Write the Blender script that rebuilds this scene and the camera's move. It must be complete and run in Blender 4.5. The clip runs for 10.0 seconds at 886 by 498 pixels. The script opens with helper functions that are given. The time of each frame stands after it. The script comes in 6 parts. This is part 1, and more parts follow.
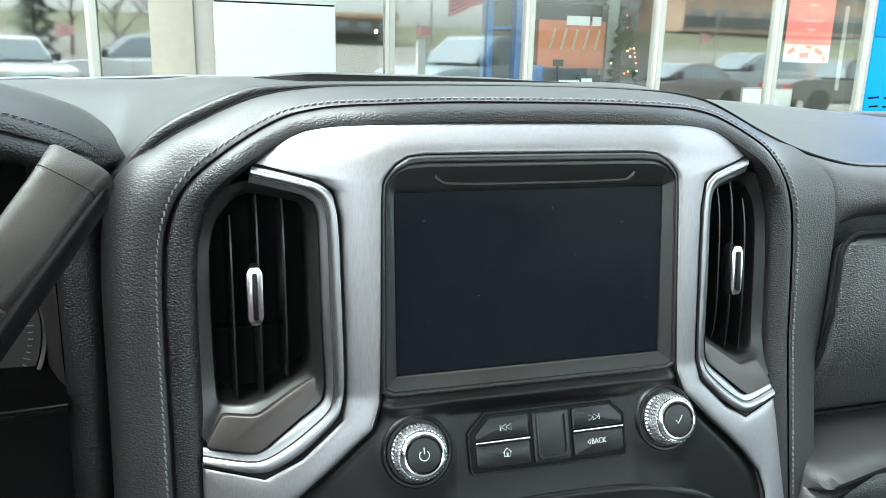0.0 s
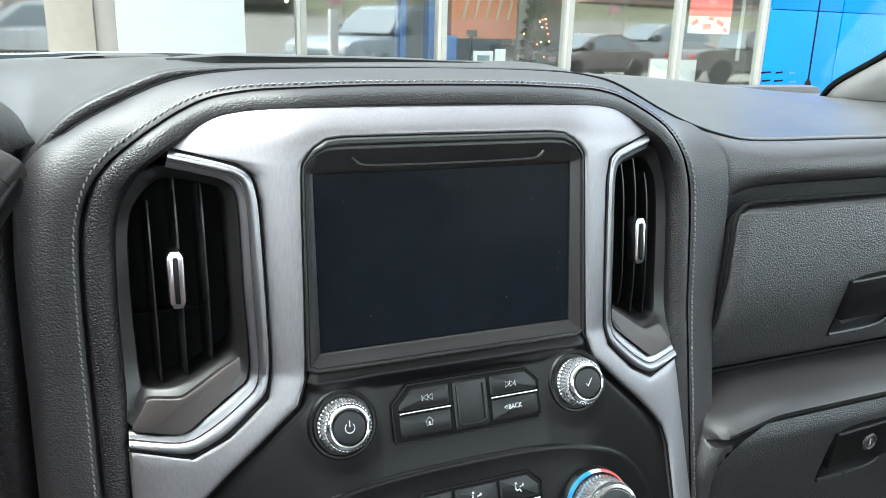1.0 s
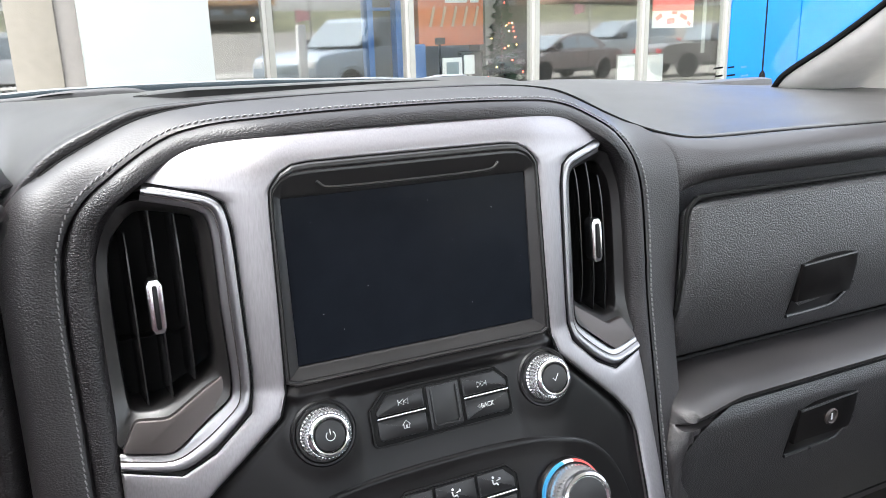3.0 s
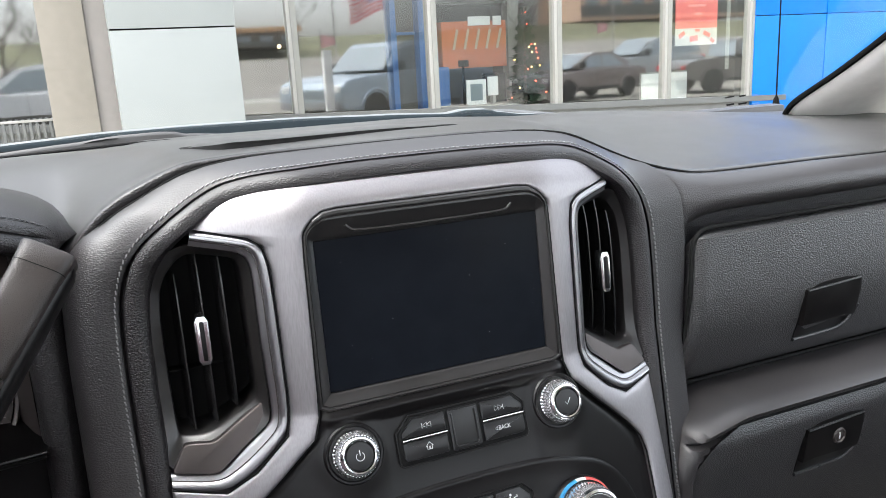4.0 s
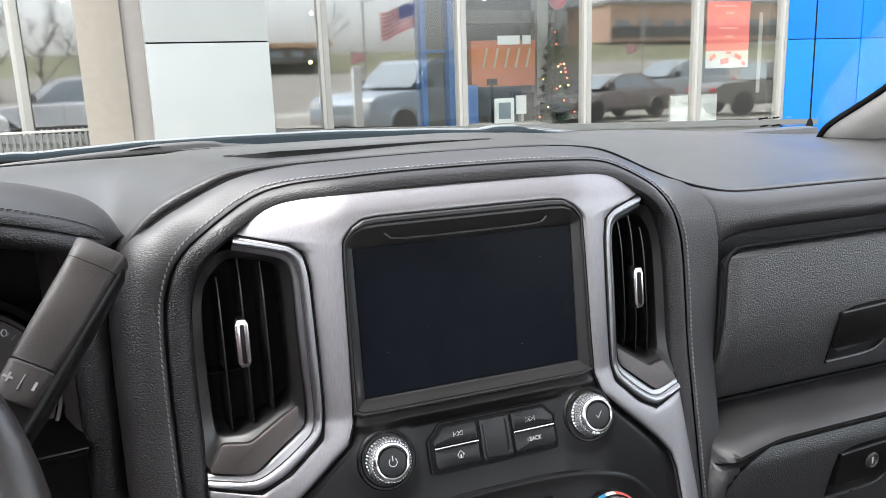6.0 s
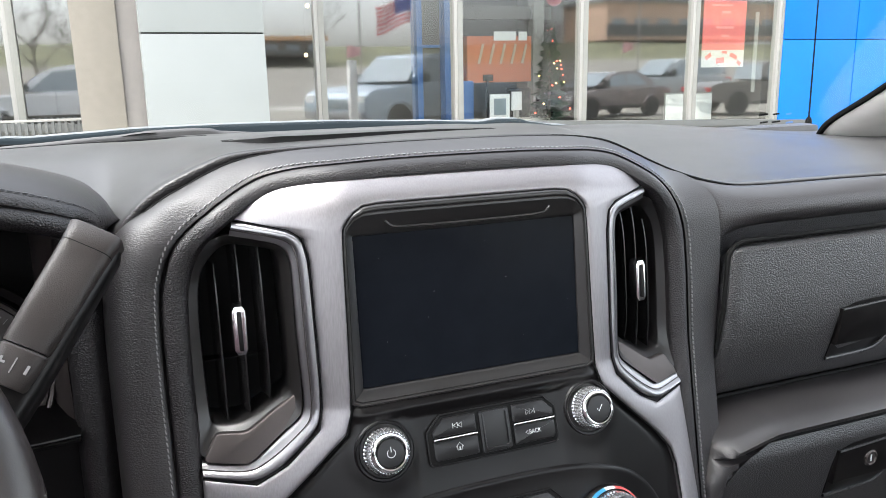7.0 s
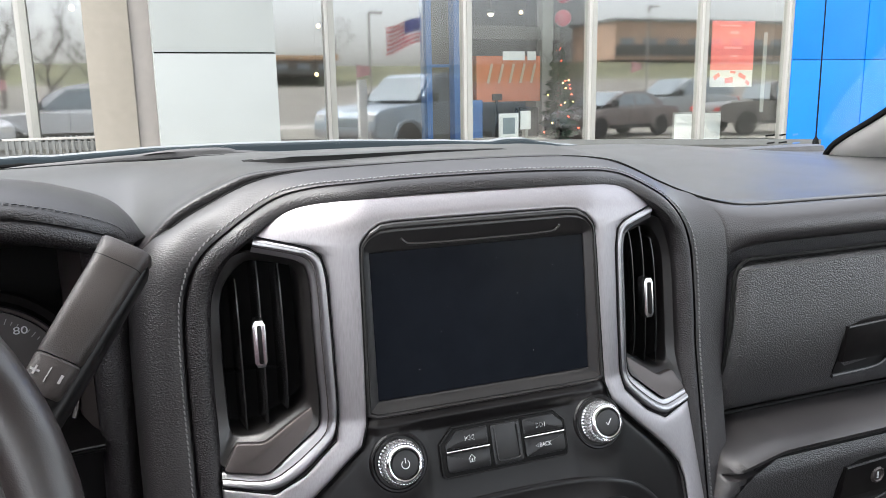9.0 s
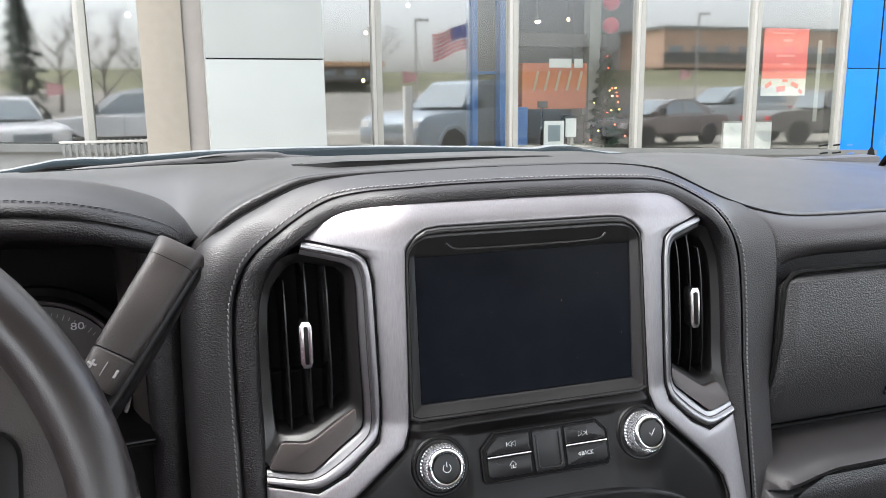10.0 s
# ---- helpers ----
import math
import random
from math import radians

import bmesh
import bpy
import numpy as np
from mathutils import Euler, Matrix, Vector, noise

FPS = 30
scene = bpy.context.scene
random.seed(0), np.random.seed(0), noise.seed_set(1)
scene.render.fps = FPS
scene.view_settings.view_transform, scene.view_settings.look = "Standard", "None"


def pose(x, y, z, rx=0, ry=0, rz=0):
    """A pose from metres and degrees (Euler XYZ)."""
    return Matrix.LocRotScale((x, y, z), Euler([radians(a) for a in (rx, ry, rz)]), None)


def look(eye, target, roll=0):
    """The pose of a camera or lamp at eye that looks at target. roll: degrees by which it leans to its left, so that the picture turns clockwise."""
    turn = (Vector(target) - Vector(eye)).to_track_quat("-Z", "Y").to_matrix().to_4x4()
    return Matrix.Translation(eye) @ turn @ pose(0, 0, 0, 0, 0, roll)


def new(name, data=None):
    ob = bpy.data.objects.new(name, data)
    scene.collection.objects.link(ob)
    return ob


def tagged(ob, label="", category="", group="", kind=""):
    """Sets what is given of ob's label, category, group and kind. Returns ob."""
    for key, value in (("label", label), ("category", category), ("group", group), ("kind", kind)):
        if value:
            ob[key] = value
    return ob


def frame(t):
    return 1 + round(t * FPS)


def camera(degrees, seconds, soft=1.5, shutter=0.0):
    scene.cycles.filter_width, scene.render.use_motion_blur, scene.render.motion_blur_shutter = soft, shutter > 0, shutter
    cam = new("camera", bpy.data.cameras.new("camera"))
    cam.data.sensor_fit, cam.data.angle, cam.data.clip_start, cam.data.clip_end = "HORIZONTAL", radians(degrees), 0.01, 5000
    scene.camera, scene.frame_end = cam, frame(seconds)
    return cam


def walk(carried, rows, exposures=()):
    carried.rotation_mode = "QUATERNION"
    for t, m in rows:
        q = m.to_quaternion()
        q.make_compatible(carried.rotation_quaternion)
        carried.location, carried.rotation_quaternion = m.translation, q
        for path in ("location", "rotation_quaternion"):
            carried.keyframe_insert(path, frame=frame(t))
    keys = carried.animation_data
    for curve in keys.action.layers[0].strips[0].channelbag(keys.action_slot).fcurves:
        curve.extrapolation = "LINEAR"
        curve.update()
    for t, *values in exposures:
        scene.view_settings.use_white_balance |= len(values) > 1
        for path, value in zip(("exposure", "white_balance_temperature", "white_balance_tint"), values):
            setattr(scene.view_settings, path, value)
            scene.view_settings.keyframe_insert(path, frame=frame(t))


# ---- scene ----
cam = camera(60.1, 10.0, soft=0.65)
PATH = [
    (0, (-0.189, -0.411, 1.483), (0.388, 1.442, 0.997), 1.5),
    (0.5, (-0.19, -0.428, 1.49), (0.489, 1.382, 0.981), 1.6),
    (1, (-0.194, -0.425, 1.491), (0.576, 1.336, 0.94), 1.7),
    (1.5, (-0.195, -0.42, 1.48), (0.637, 1.311, 0.922), 1.9),
    (2, (-0.2, -0.428, 1.485), (0.653, 1.3, 0.949), 1.3),
    (2.5, (-0.198, -0.429, 1.484), (0.652, 1.296, 0.936), 0.0),
    (3.8, (-0.19, -0.501, 1.535), (0.584, 1.279, 1.052), -3.5),
    (4, (-0.206, -0.496, 1.524), (0.552, 1.292, 1.044), -3.0),
    (4.5, (-0.213, -0.498, 1.522), (0.508, 1.308, 1.054), -2.6),
    (5, (-0.219, -0.502, 1.521), (0.485, 1.316, 1.073), -2.4),
    (5.5, (-0.217, -0.504, 1.524), (0.485, 1.318, 1.092), -2.3),
    (7, (-0.221, -0.492, 1.515), (0.5, 1.319, 1.07), -1.1),
    (7.5, (-0.221, -0.491, 1.515), (0.508, 1.317, 1.065), -0.9),
    (8, (-0.22, -0.49, 1.515), (0.503, 1.319, 1.064), -0.9),
    (8.5, (-0.222, -0.494, 1.517), (0.491, 1.323, 1.082), -1.0),
    (9, (-0.231, -0.507, 1.518), (0.474, 1.321, 1.12), -1.0),
    (9.5, (-0.228, -0.508, 1.521), (0.47, 1.327, 1.14), -1.0),
    (10, (-0.234, -0.51, 1.518), (0.368, 1.359, 1.138), -0.6),
]
walk(cam, [(t, look(eye, target, roll)) for t, eye, target, roll in PATH],
     [(0, 1.46, 6000, -9), (0.5, 1.38, 6050, -4), (1, 1.37, 6050, -3), (1.5, 1.52, 6150, 2), (2, 1.60, 6200, 5), (2.5, 1.56, 6250, 7), (4, 1.08, 6350, 7), (4.5, 1.05, 6350, 7), (7, 1.12, 6350, 7), (10, 1.05, 6400, 8)])

# ---- light ----
world = bpy.data.worlds.new("overcast")
scene.world = world
world.use_nodes = True
wn = world.node_tree
sky = wn.nodes.new("ShaderNodeTexSky")
sky.sky_type = "NISHITA"
sky.sun_disc = False
sky.sun_elevation, sky.sun_rotation = radians(62), radians(-110)
sky.air_density, sky.dust_density = 1.0, 4.0
grey = wn.nodes.new("ShaderNodeHueSaturation")
grey.inputs["Saturation"].default_value = 0.26
wn.links.new(sky.outputs[0], grey.inputs["Color"])
# an overcast sky is brightest overhead
tc = wn.nodes.new("ShaderNodeTexCoord")
sep = wn.nodes.new("ShaderNodeSeparateXYZ")
ramp = wn.nodes.new("ShaderNodeMapRange")
ramp.inputs["From Min"].default_value, ramp.inputs["From Max"].default_value = 0.0, 1.0
ramp.inputs["To Min"].default_value, ramp.inputs["To Max"].default_value = 0.98, 1.12
scale = wn.nodes.new("ShaderNodeVectorMath")
scale.operation = "SCALE"
wn.links.new(tc.outputs["Generated"], sep.inputs[0])
wn.links.new(sep.outputs["Z"], ramp.inputs["Value"])
wn.links.new(grey.outputs[0], scale.inputs[0])
wn.links.new(ramp.outputs[0], scale.inputs["Scale"])
wn.links.new(scale.outputs[0], wn.nodes["Background"].inputs["Color"])
wn.nodes["Background"].inputs["Strength"].default_value = 0.5
sun_data = bpy.data.lights.new("sun", "SUN")
sun_data.energy, sun_data.angle, sun_data.color = 0.13, radians(60), (1.0, 0.98, 0.96)
sun = new("sun", sun_data)
sun.matrix_world = look((-6, -5, 9), (0, 0, 1))


# ---- materials ----
def material(name, color, rough=0.5, metal=0.0, vary=0.0, scale=30.0, bump=0.0, bump_scale=600.0, distance=0.0006, kind="noise", coat=0.0, spec=0.5, stretch=None, flat_top=False):
    m = bpy.data.materials.new(name)
    m.use_nodes = True
    nt = m.node_tree
    b = nt.nodes["Principled BSDF"]
    b.inputs["Base Color"].default_value = (*color, 1)
    b.inputs["Roughness"].default_value = rough
    b.inputs["Metallic"].default_value = metal
    b.inputs["Coat Weight"].default_value = coat
    b.inputs["Specular IOR Level"].default_value = spec
    tc = nt.nodes.new("ShaderNodeTexCoord")
    vec = tc.outputs["Object"]
    if stretch:
        mp = nt.nodes.new("ShaderNodeMapping")
        mp.inputs["Scale"].default_value = stretch
        nt.links.new(vec, mp.inputs["Vector"])
        vec = mp.outputs["Vector"]
    if vary:
        n = nt.nodes.new("ShaderNodeTexNoise")
        n.inputs["Scale"].default_value = scale
        n.inputs["Detail"].default_value = 5
        nt.links.new(vec, n.inputs["Vector"])
        r = nt.nodes.new("ShaderNodeMapRange")
        r.inputs["From Min"].default_value, r.inputs["From Max"].default_value = 0.3, 0.7
        r.inputs["To Min"].default_value, r.inputs["To Max"].default_value = 1 - vary, 1 + vary
        nt.links.new(n.outputs[0], r.inputs["Value"])
        mul = nt.nodes.new("ShaderNodeVectorMath")
        mul.operation = "SCALE"
        mul.inputs[0].default_value = color
        nt.links.new(r.outputs[0], mul.inputs["Scale"])
        nt.links.new(mul.outputs[0], b.inputs["Base Color"])
        r2 = nt.nodes.new("ShaderNodeMapRange")
        r2.inputs["From Min"].default_value, r2.inputs["From Max"].default_value = 0.3, 0.7
        r2.inputs["To Min"].default_value, r2.inputs["To Max"].default_value = max(0, rough - 0.35 * vary), min(1, rough + 0.35 * vary)
        nt.links.new(n.outputs[0], r2.inputs["Value"])
        nt.links.new(r2.outputs[0], b.inputs["Roughness"])
    if bump:
        if kind == "leather":
            g = nt.nodes.new("ShaderNodeTexVoronoi")
            g.inputs["Scale"].default_value = bump_scale
            g.feature = "SMOOTH_F1"
            g.inputs["Smoothness"].default_value = 0.35
            w = nt.nodes.new("ShaderNodeTexNoise")
            w.inputs["Scale"].default_value = bump_scale * 0.6
            add = nt.nodes.new("ShaderNodeMixRGB")
            add.inputs[0].default_value = 0.0010
            nt.links.new(vec, w.inputs["Vector"])
            nt.links.new(vec, add.inputs[1])
            nt.links.new(w.outputs["Color"], add.inputs[2])
            nt.links.new(add.outputs[0], g.inputs["Vector"])
            hs = g.outputs["Distance"]
        else:
            g = nt.nodes.new("ShaderNodeTexNoise")
            g.inputs["Scale"].default_value = bump_scale
            g.inputs["Detail"].default_value = 3
            nt.links.new(vec, g.inputs["Vector"])
            hs = g.outputs[0]
        bp = nt.nodes.new("ShaderNodeBump")
        bp.inputs["Strength"].default_value = bump
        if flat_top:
            # grain is faded out on upward faces, as even overhead light hides it
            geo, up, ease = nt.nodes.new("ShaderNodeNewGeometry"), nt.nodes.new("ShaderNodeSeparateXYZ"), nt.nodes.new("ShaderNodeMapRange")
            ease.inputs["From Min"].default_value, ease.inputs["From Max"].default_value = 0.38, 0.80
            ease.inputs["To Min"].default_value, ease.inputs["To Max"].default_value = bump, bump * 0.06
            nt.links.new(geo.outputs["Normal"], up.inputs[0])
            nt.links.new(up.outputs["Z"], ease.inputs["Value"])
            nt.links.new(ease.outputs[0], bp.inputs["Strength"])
        bp.inputs["Distance"].default_value = distance
        if kind == "leather":
            bp.invert = True
        nt.links.new(hs, bp.inputs["Height"])
        nt.links.new(bp.outputs[0], b.inputs["Normal"])
    return m


def glow(name, color, strength):
    m = bpy.data.materials.new(name)
    m.use_nodes = True
    b = m.node_tree.nodes["Principled BSDF"]
    b.inputs["Base Color"].default_value = (*color, 1)
    b.inputs["Emission Color"].default_value = (*color, 1)
    b.inputs["Emission Strength"].default_value = strength
    return m


def pane(name, mirror, tint=(1, 1, 1), rough=0.0):
    m = bpy.data.materials.new(name)
    m.use_nodes = True
    nt = m.node_tree
    nt.nodes.remove(nt.nodes["Principled BSDF"])
    out = nt.nodes["Material Output"]
    tr, gl, mx = nt.nodes.new("ShaderNodeBsdfTransparent"), nt.nodes.new("ShaderNodeBsdfGlossy"), nt.nodes.new("ShaderNodeMixShader")
    tr.inputs[0].default_value = (*tint, 1)
    gl.inputs["Roughness"].default_value = rough
    mx.inputs[0].default_value = mirror
    nt.links.new(tr.outputs[0], mx.inputs[1])
    nt.links.new(gl.outputs[0], mx.inputs[2])
    nt.links.new(mx.outputs[0], out.inputs[0])
    return m


# base colours carry light from above: upright rolls darker, dash top paler
LEATHER = material("leather_black_shaded", (0.0150, 0.0128, 0.0138), 0.42, spec=0.60, vary=0.10, scale=14, bump=0.66, bump_scale=780, distance=0.0007, kind="leather", stretch=(0.8, 1, 1.2), flat_top=True)
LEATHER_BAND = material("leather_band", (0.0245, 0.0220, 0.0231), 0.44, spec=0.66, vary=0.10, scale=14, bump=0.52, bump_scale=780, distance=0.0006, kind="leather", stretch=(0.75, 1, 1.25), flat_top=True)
LEATHER_FINE = material("leather_top_lit", (0.036, 0.0345, 0.0342), 0.38, spec=0.56, vary=0.10, scale=9, bump=0.05, bump_scale=1100, distance=0.0004, kind="leather")
PLASTIC = material("moulded_plastic", (0.0200, 0.0188, 0.0198), 0.42, spec=0.95, vary=0.12, scale=11, bump=0.62, bump_scale=760, distance=0.0009, kind="leather", stretch=(0.65, 1, 1.25))
SATIN = material("satin_black", (0.0052, 0.0046, 0.0048), 0.33, spec=0.25, vary=0.12, scale=25, bump=0.08, bump_scale=2500, distance=0.0002)
BEZEL = material("bezel_black", (0.0118, 0.0106, 0.0106), 0.36, spec=0.70, vary=0.1, scale=25, bump=0.06, bump_scale=2500, distance=0.0002)
DIAL_FACE = material("dial_brown_black", (0.030, 0.0236, 0.0222), 0.5, vary=0.1, scale=30)
DARK = material("recess_black", (0.009, 0.009, 0.009), 0.7, spec=0.1)
SLAT = material("slat_black", (0.013, 0.0125, 0.013), 0.26)
GREYPANEL = material("vent_grey", (0.070, 0.060, 0.058), 0.42, metal=0.6, vary=0.1, scale=40)
SILVER = material("satin_silver", (0.340, 0.323, 0.336), 0.45, metal=0.95, vary=0.09, scale=22, bump=0.05, bump_scale=60, distance=0.0002, stretch=(45, 45, 2.5))
BRIGHT = material("bright_satin", (0.375, 0.370, 0.385), 0.36, metal=1.0, vary=0.05, scale=60)
CHROME = material("chrome", (0.92, 0.92, 0.94), 0.17, metal=1.0)
SCREEN = material("screen_glass", (0.0084, 0.0100, 0.0136), 0.16, vary=0.1, scale=50, spec=0.08)
THREAD = material("grey_thread", (0.215, 0.210, 0.212), 0.8)
THREAD_DARK = material("dark_thread", (0.07, 0.07, 0.075), 0.8)
BUTTON = material("button_black", (0.008, 0.0078, 0.0085), 0.38, spec=0.45)
MARK = material("mark_grey", (0.55, 0.55, 0.56), 0.5)
MARK_DIM = material("mark_dim", (0.26, 0.25, 0.25), 0.5)
BLUE_RING = material("blue_mark", (0.03, 0.22, 0.42), 0.4)
RED_RING = material("red_mark", (0.60, 0.07, 0.06), 0.4)
WHEEL_LEATHER = material("wheel_leather", (0.0215, 0.0166, 0.0160), 0.31, spec=0.66, vary=0.15, scale=20, bump=0.14, bump_scale=1300, distance=0.0004, kind="leather")
STALK = material("stalk_brown_black", (0.030, 0.0242, 0.0226), 0.42, spec=0.45, vary=0.15, scale=40, bump=0.3, bump_scale=1500, distance=0.0003, kind="leather")
HEADLINER = material("headliner_grey", (0.80, 0.79, 0.77), 0.9, vary=0.06, scale=30, bump=0.2, bump_scale=900)
PILLAR_TRIM = material("pillar_warm_grey", (0.70, 0.675, 0.655), 0.7, vary=0.05, scale=40, bump=0.15, bump_scale=1200, distance=0.0004)
FRIT = material("frit_black", (0.006, 0.006, 0.006), 0.9, spec=0.05)
FRIT_GLASS = material("frit_slate", (0.020, 0.026, 0.030), 0.9, spec=0.05)
KNURL = material("knurled_chrome", (0.93, 0.93, 0.95), 0.2, metal=0.9)
WINDSCREEN = pane("windscreen_glass", 0.028)
STORE_GLASS = pane("store_glass", 0.30, (0.84, 0.88, 0.85), 0.03)
STORE_GLASS_SIDE = pane("store_glass_side", 0.32, (0.84, 0.88, 0.85), 0.03)
STORE_GLASS_CLEAR = pane("store_glass_clear", 0.11, (0.84, 0.87, 0.85), 0.02)
WHITE_PANEL = material("white_panel", (0.194, 0.205, 0.199), 0.5, vary=0.03, scale=2)
TAN_ROOF = material("tan_roof", (0.50, 0.30, 0.15), 0.7, vary=0.08, scale=2)
BEIGE = material("beige_stucco", (0.188, 0.169, 0.141), 0.85, vary=0.06, scale=12, bump=0.3, bump_scale=90, distance=0.004)
BEIGE_SIDE = material("beige_stone", (0.208, 0.191, 0.177), 0.85, vary=0.06, scale=12, bump=0.3, bump_scale=90, distance=0.004)
BLUE = material("blue_panel", (0.001, 0.108, 0.40), 0.40, spec=0.22, vary=0.05, scale=1.5)
ALU = material("aluminium_frame", (0.218, 0.215, 0.196), 0.5, metal=0.2, vary=0.05, scale=10)
ALU_DARK = material("frame_shadow_grey", (0.30, 0.29, 0.27), 0.5, metal=0.3)
ASPHALT = material("car_park_paving", (0.245, 0.230, 0.195), 0.9, vary=0.2, scale=3, bump=0.4, bump_scale=60, distance=0.01)
GRASS = material("winter_grass", (0.15, 0.15, 0.085), 0.95, vary=0.35, scale=0.4, bump=0.5, bump_scale=8, distance=0.05)
COWL_PALE = material("cowl_pale", (0.13, 0.14, 0.145), 0.6, vary=0.06, scale=8)
ORNAMENT = material("ornament_red", (0.30, 0.02, 0.04), 0.35, vary=0.1, scale=20)
POSTER_PRINT = material("poster_print", (0.62, 0.24, 0.21), 0.6)
# pinkish taupe chosen to throw warm bounce light on the dashboard
REAR_LINING = material("rear_lining_pink_bounce", (0.29, 0.203, 0.216), 0.8, vary=0.12, scale=6)
COWL = material("cowl_grey", (0.085, 0.087, 0.09), 0.9, spec=0.06, vary=0.05, scale=8)
PLINTH = material("plinth_grey", (0.17, 0.17, 0.165), 0.9, vary=0.1, scale=3)
PAVING = material("worn_paving", (0.23, 0.215, 0.19), 0.9, vary=0.15, scale=0.5)
PALE_EDGE = material("pale_edge_satin", (0.022, 0.022, 0.023), 0.30, vary=0.08, scale=30)
SILL = material("sill_grey", (0.085, 0.087, 0.083), 0.6, vary=0.08, scale=4)
CONCRETE = material("pale_concrete", (0.42, 0.40, 0.37), 0.9, vary=0.12, scale=2)
ORANGE = material("orange_wall", (0.50, 0.13, 0.05), 0.7, vary=0.08, scale=4)
BLUE_WALL = material("blue_wall", (0.040, 0.115, 0.30), 0.6, vary=0.06, scale=3)
STORE_GREY = material("store_grey", (0.085, 0.080, 0.073), 0.8, vary=0.1, scale=2)
CARPAINT_WHITE = material("car_white", (0.70, 0.71, 0.72), 0.25, coat=0.6)
CARPAINT_DARK = material("car_brown_grey", (0.20, 0.168, 0.155), 0.25, coat=0.6)
CARPAINT_SILVER = material("car_silver", (0.35, 0.37, 0.38), 0.3, metal=0.5, coat=0.6)
CARPAINT_GREY = material("car_grey_brown", (0.15, 0.14, 0.13), 0.3, metal=0.3, coat=0.5)
CARPAINT_BLUE = material("car_pale_silver", (0.36, 0.42, 0.47), 0.3, metal=0.4, coat=0.6)
# the pale base colour paints in the sky's reflection on car windows
CARGLASS = material("car_glass_sky_tint", (0.22, 0.26, 0.28), 0.08, spec=0.9)
TYRE = material("tyre", (0.02, 0.02, 0.02), 0.8)
RIM = material("rim_grey", (0.35, 0.35, 0.36), 0.4, metal=0.8)
LAMP_RED = material("tail_lamp_red", (0.5, 0.02, 0.02), 0.3)
RED = material("red_poster", (0.54, 0.115, 0.100), 0.6, vary=0.06, scale=4)
PAPER = material("white_paper", (0.72, 0.72, 0.70), 0.7)
FLAG_RED, FLAG_WHITE, FLAG_BLUE = material("flag_red", (0.58, 0.09, 0.09), 0.8), material("flag_white", (0.7, 0.7, 0.7), 0.8), material("flag_blue", (0.06, 0.07, 0.20), 0.8)
FLAG_CLOTH = material("faded_flag", (0.55, 0.30, 0.30), 0.8)
BARK = material("bark", (0.10, 0.08, 0.065), 0.95, vary=0.2, scale=5)
FIR = material("fir_needles", (0.02, 0.05, 0.025), 0.9, vary=0.3, scale=20)
BRICK = material("orange_brick", (0.45, 0.31, 0.23), 0.85, vary=0.15, scale=1.2)
BULB = glow("bulb_warm", (1.0, 0.74, 0.40), 2.6)
CEILING_LAMP = glow("ceiling_lamp", (1.0, 0.86, 0.62), 4.5)
FAIRY = glow("fairy_red", (1.0, 0.12, 0.06), 3)
FAIRY_GOLD = glow("fairy_gold", (1.0, 0.65, 0.2), 3)


# ---- builders ----
def smooth(a, b, v):
    u = min(1.0, max(0.0, (v - a) / (b - a)))
    return u * u * (3 - 2 * u)


def finish(me, angle=38):
    me.shade_smooth()
    me.set_sharp_from_angle(angle=radians(angle))


def thing(name, label, category, at=(0, 0, 0), group="", kind=""):
    ob = new(name)
    ob.empty_display_size = 0.05
    ob.matrix_world = Matrix.Translation(at)
    return tagged(ob, label, category, group, kind)


def part(name, bm, mat, parent=None, label="", angle=38):
    """Links a bmesh, in world coordinates, as one mesh object under parent."""
    me = bpy.data.meshes.new(name)
    bmesh.ops.recalc_face_normals(bm, faces=bm.faces)
    bm.to_mesh(me)
    bm.free()
    finish(me, angle)
    me.materials.append(mat)
    ob = new(name, me)
    if parent is not None:
        ob.parent = parent
        top = parent
        off = Matrix.Identity(4)
        while top is not None:
            off = top.matrix_basis @ off
            top = top.parent
        ob.matrix_basis = off.inverted()
    return tagged(ob, label)


def loft(rows, close_rows=False, close_cols=False, caps=False):
    bm = bmesh.new()
    vs = [[bm.verts.new(p) for p in r] for r in rows]
    nr, nc = len(vs), len(vs[0])
    for i in range(nr if close_rows else nr - 1):
        for j in range(nc if close_cols else nc - 1):
            a, b, c, d = vs[i][j], vs[i][(j + 1) % nc], vs[(i + 1) % nr][(j + 1) % nc], vs[(i + 1) % nr][j]
            try:
                bm.faces.new((a, b, c, d))
            except ValueError:
                pass
    if caps:
        for r in (vs[0], vs[-1]):
            try:
                bm.faces.new(r)
            except ValueError:
                pass
    return bm


def box(cx, cy, cz, sx, sy, sz, bevel=0.0, turn=None, seg=2):
    bm = bmesh.new()
    bmesh.ops.create_cube(bm, size=1.0)
    bmesh.ops.scale(bm, vec=(sx, sy, sz), verts=bm.verts)
    if bevel:
        bmesh.ops.bevel(bm, geom=bm.edges[:], offset=bevel, segments=seg, profile=0.7, affect="EDGES")
    m = Matrix.Translation((cx, cy, cz)) @ (turn.to_4x4() if turn is not None else Matrix.Identity(4))
    bmesh.ops.transform(bm, matrix=m, verts=bm.verts)
    return bm


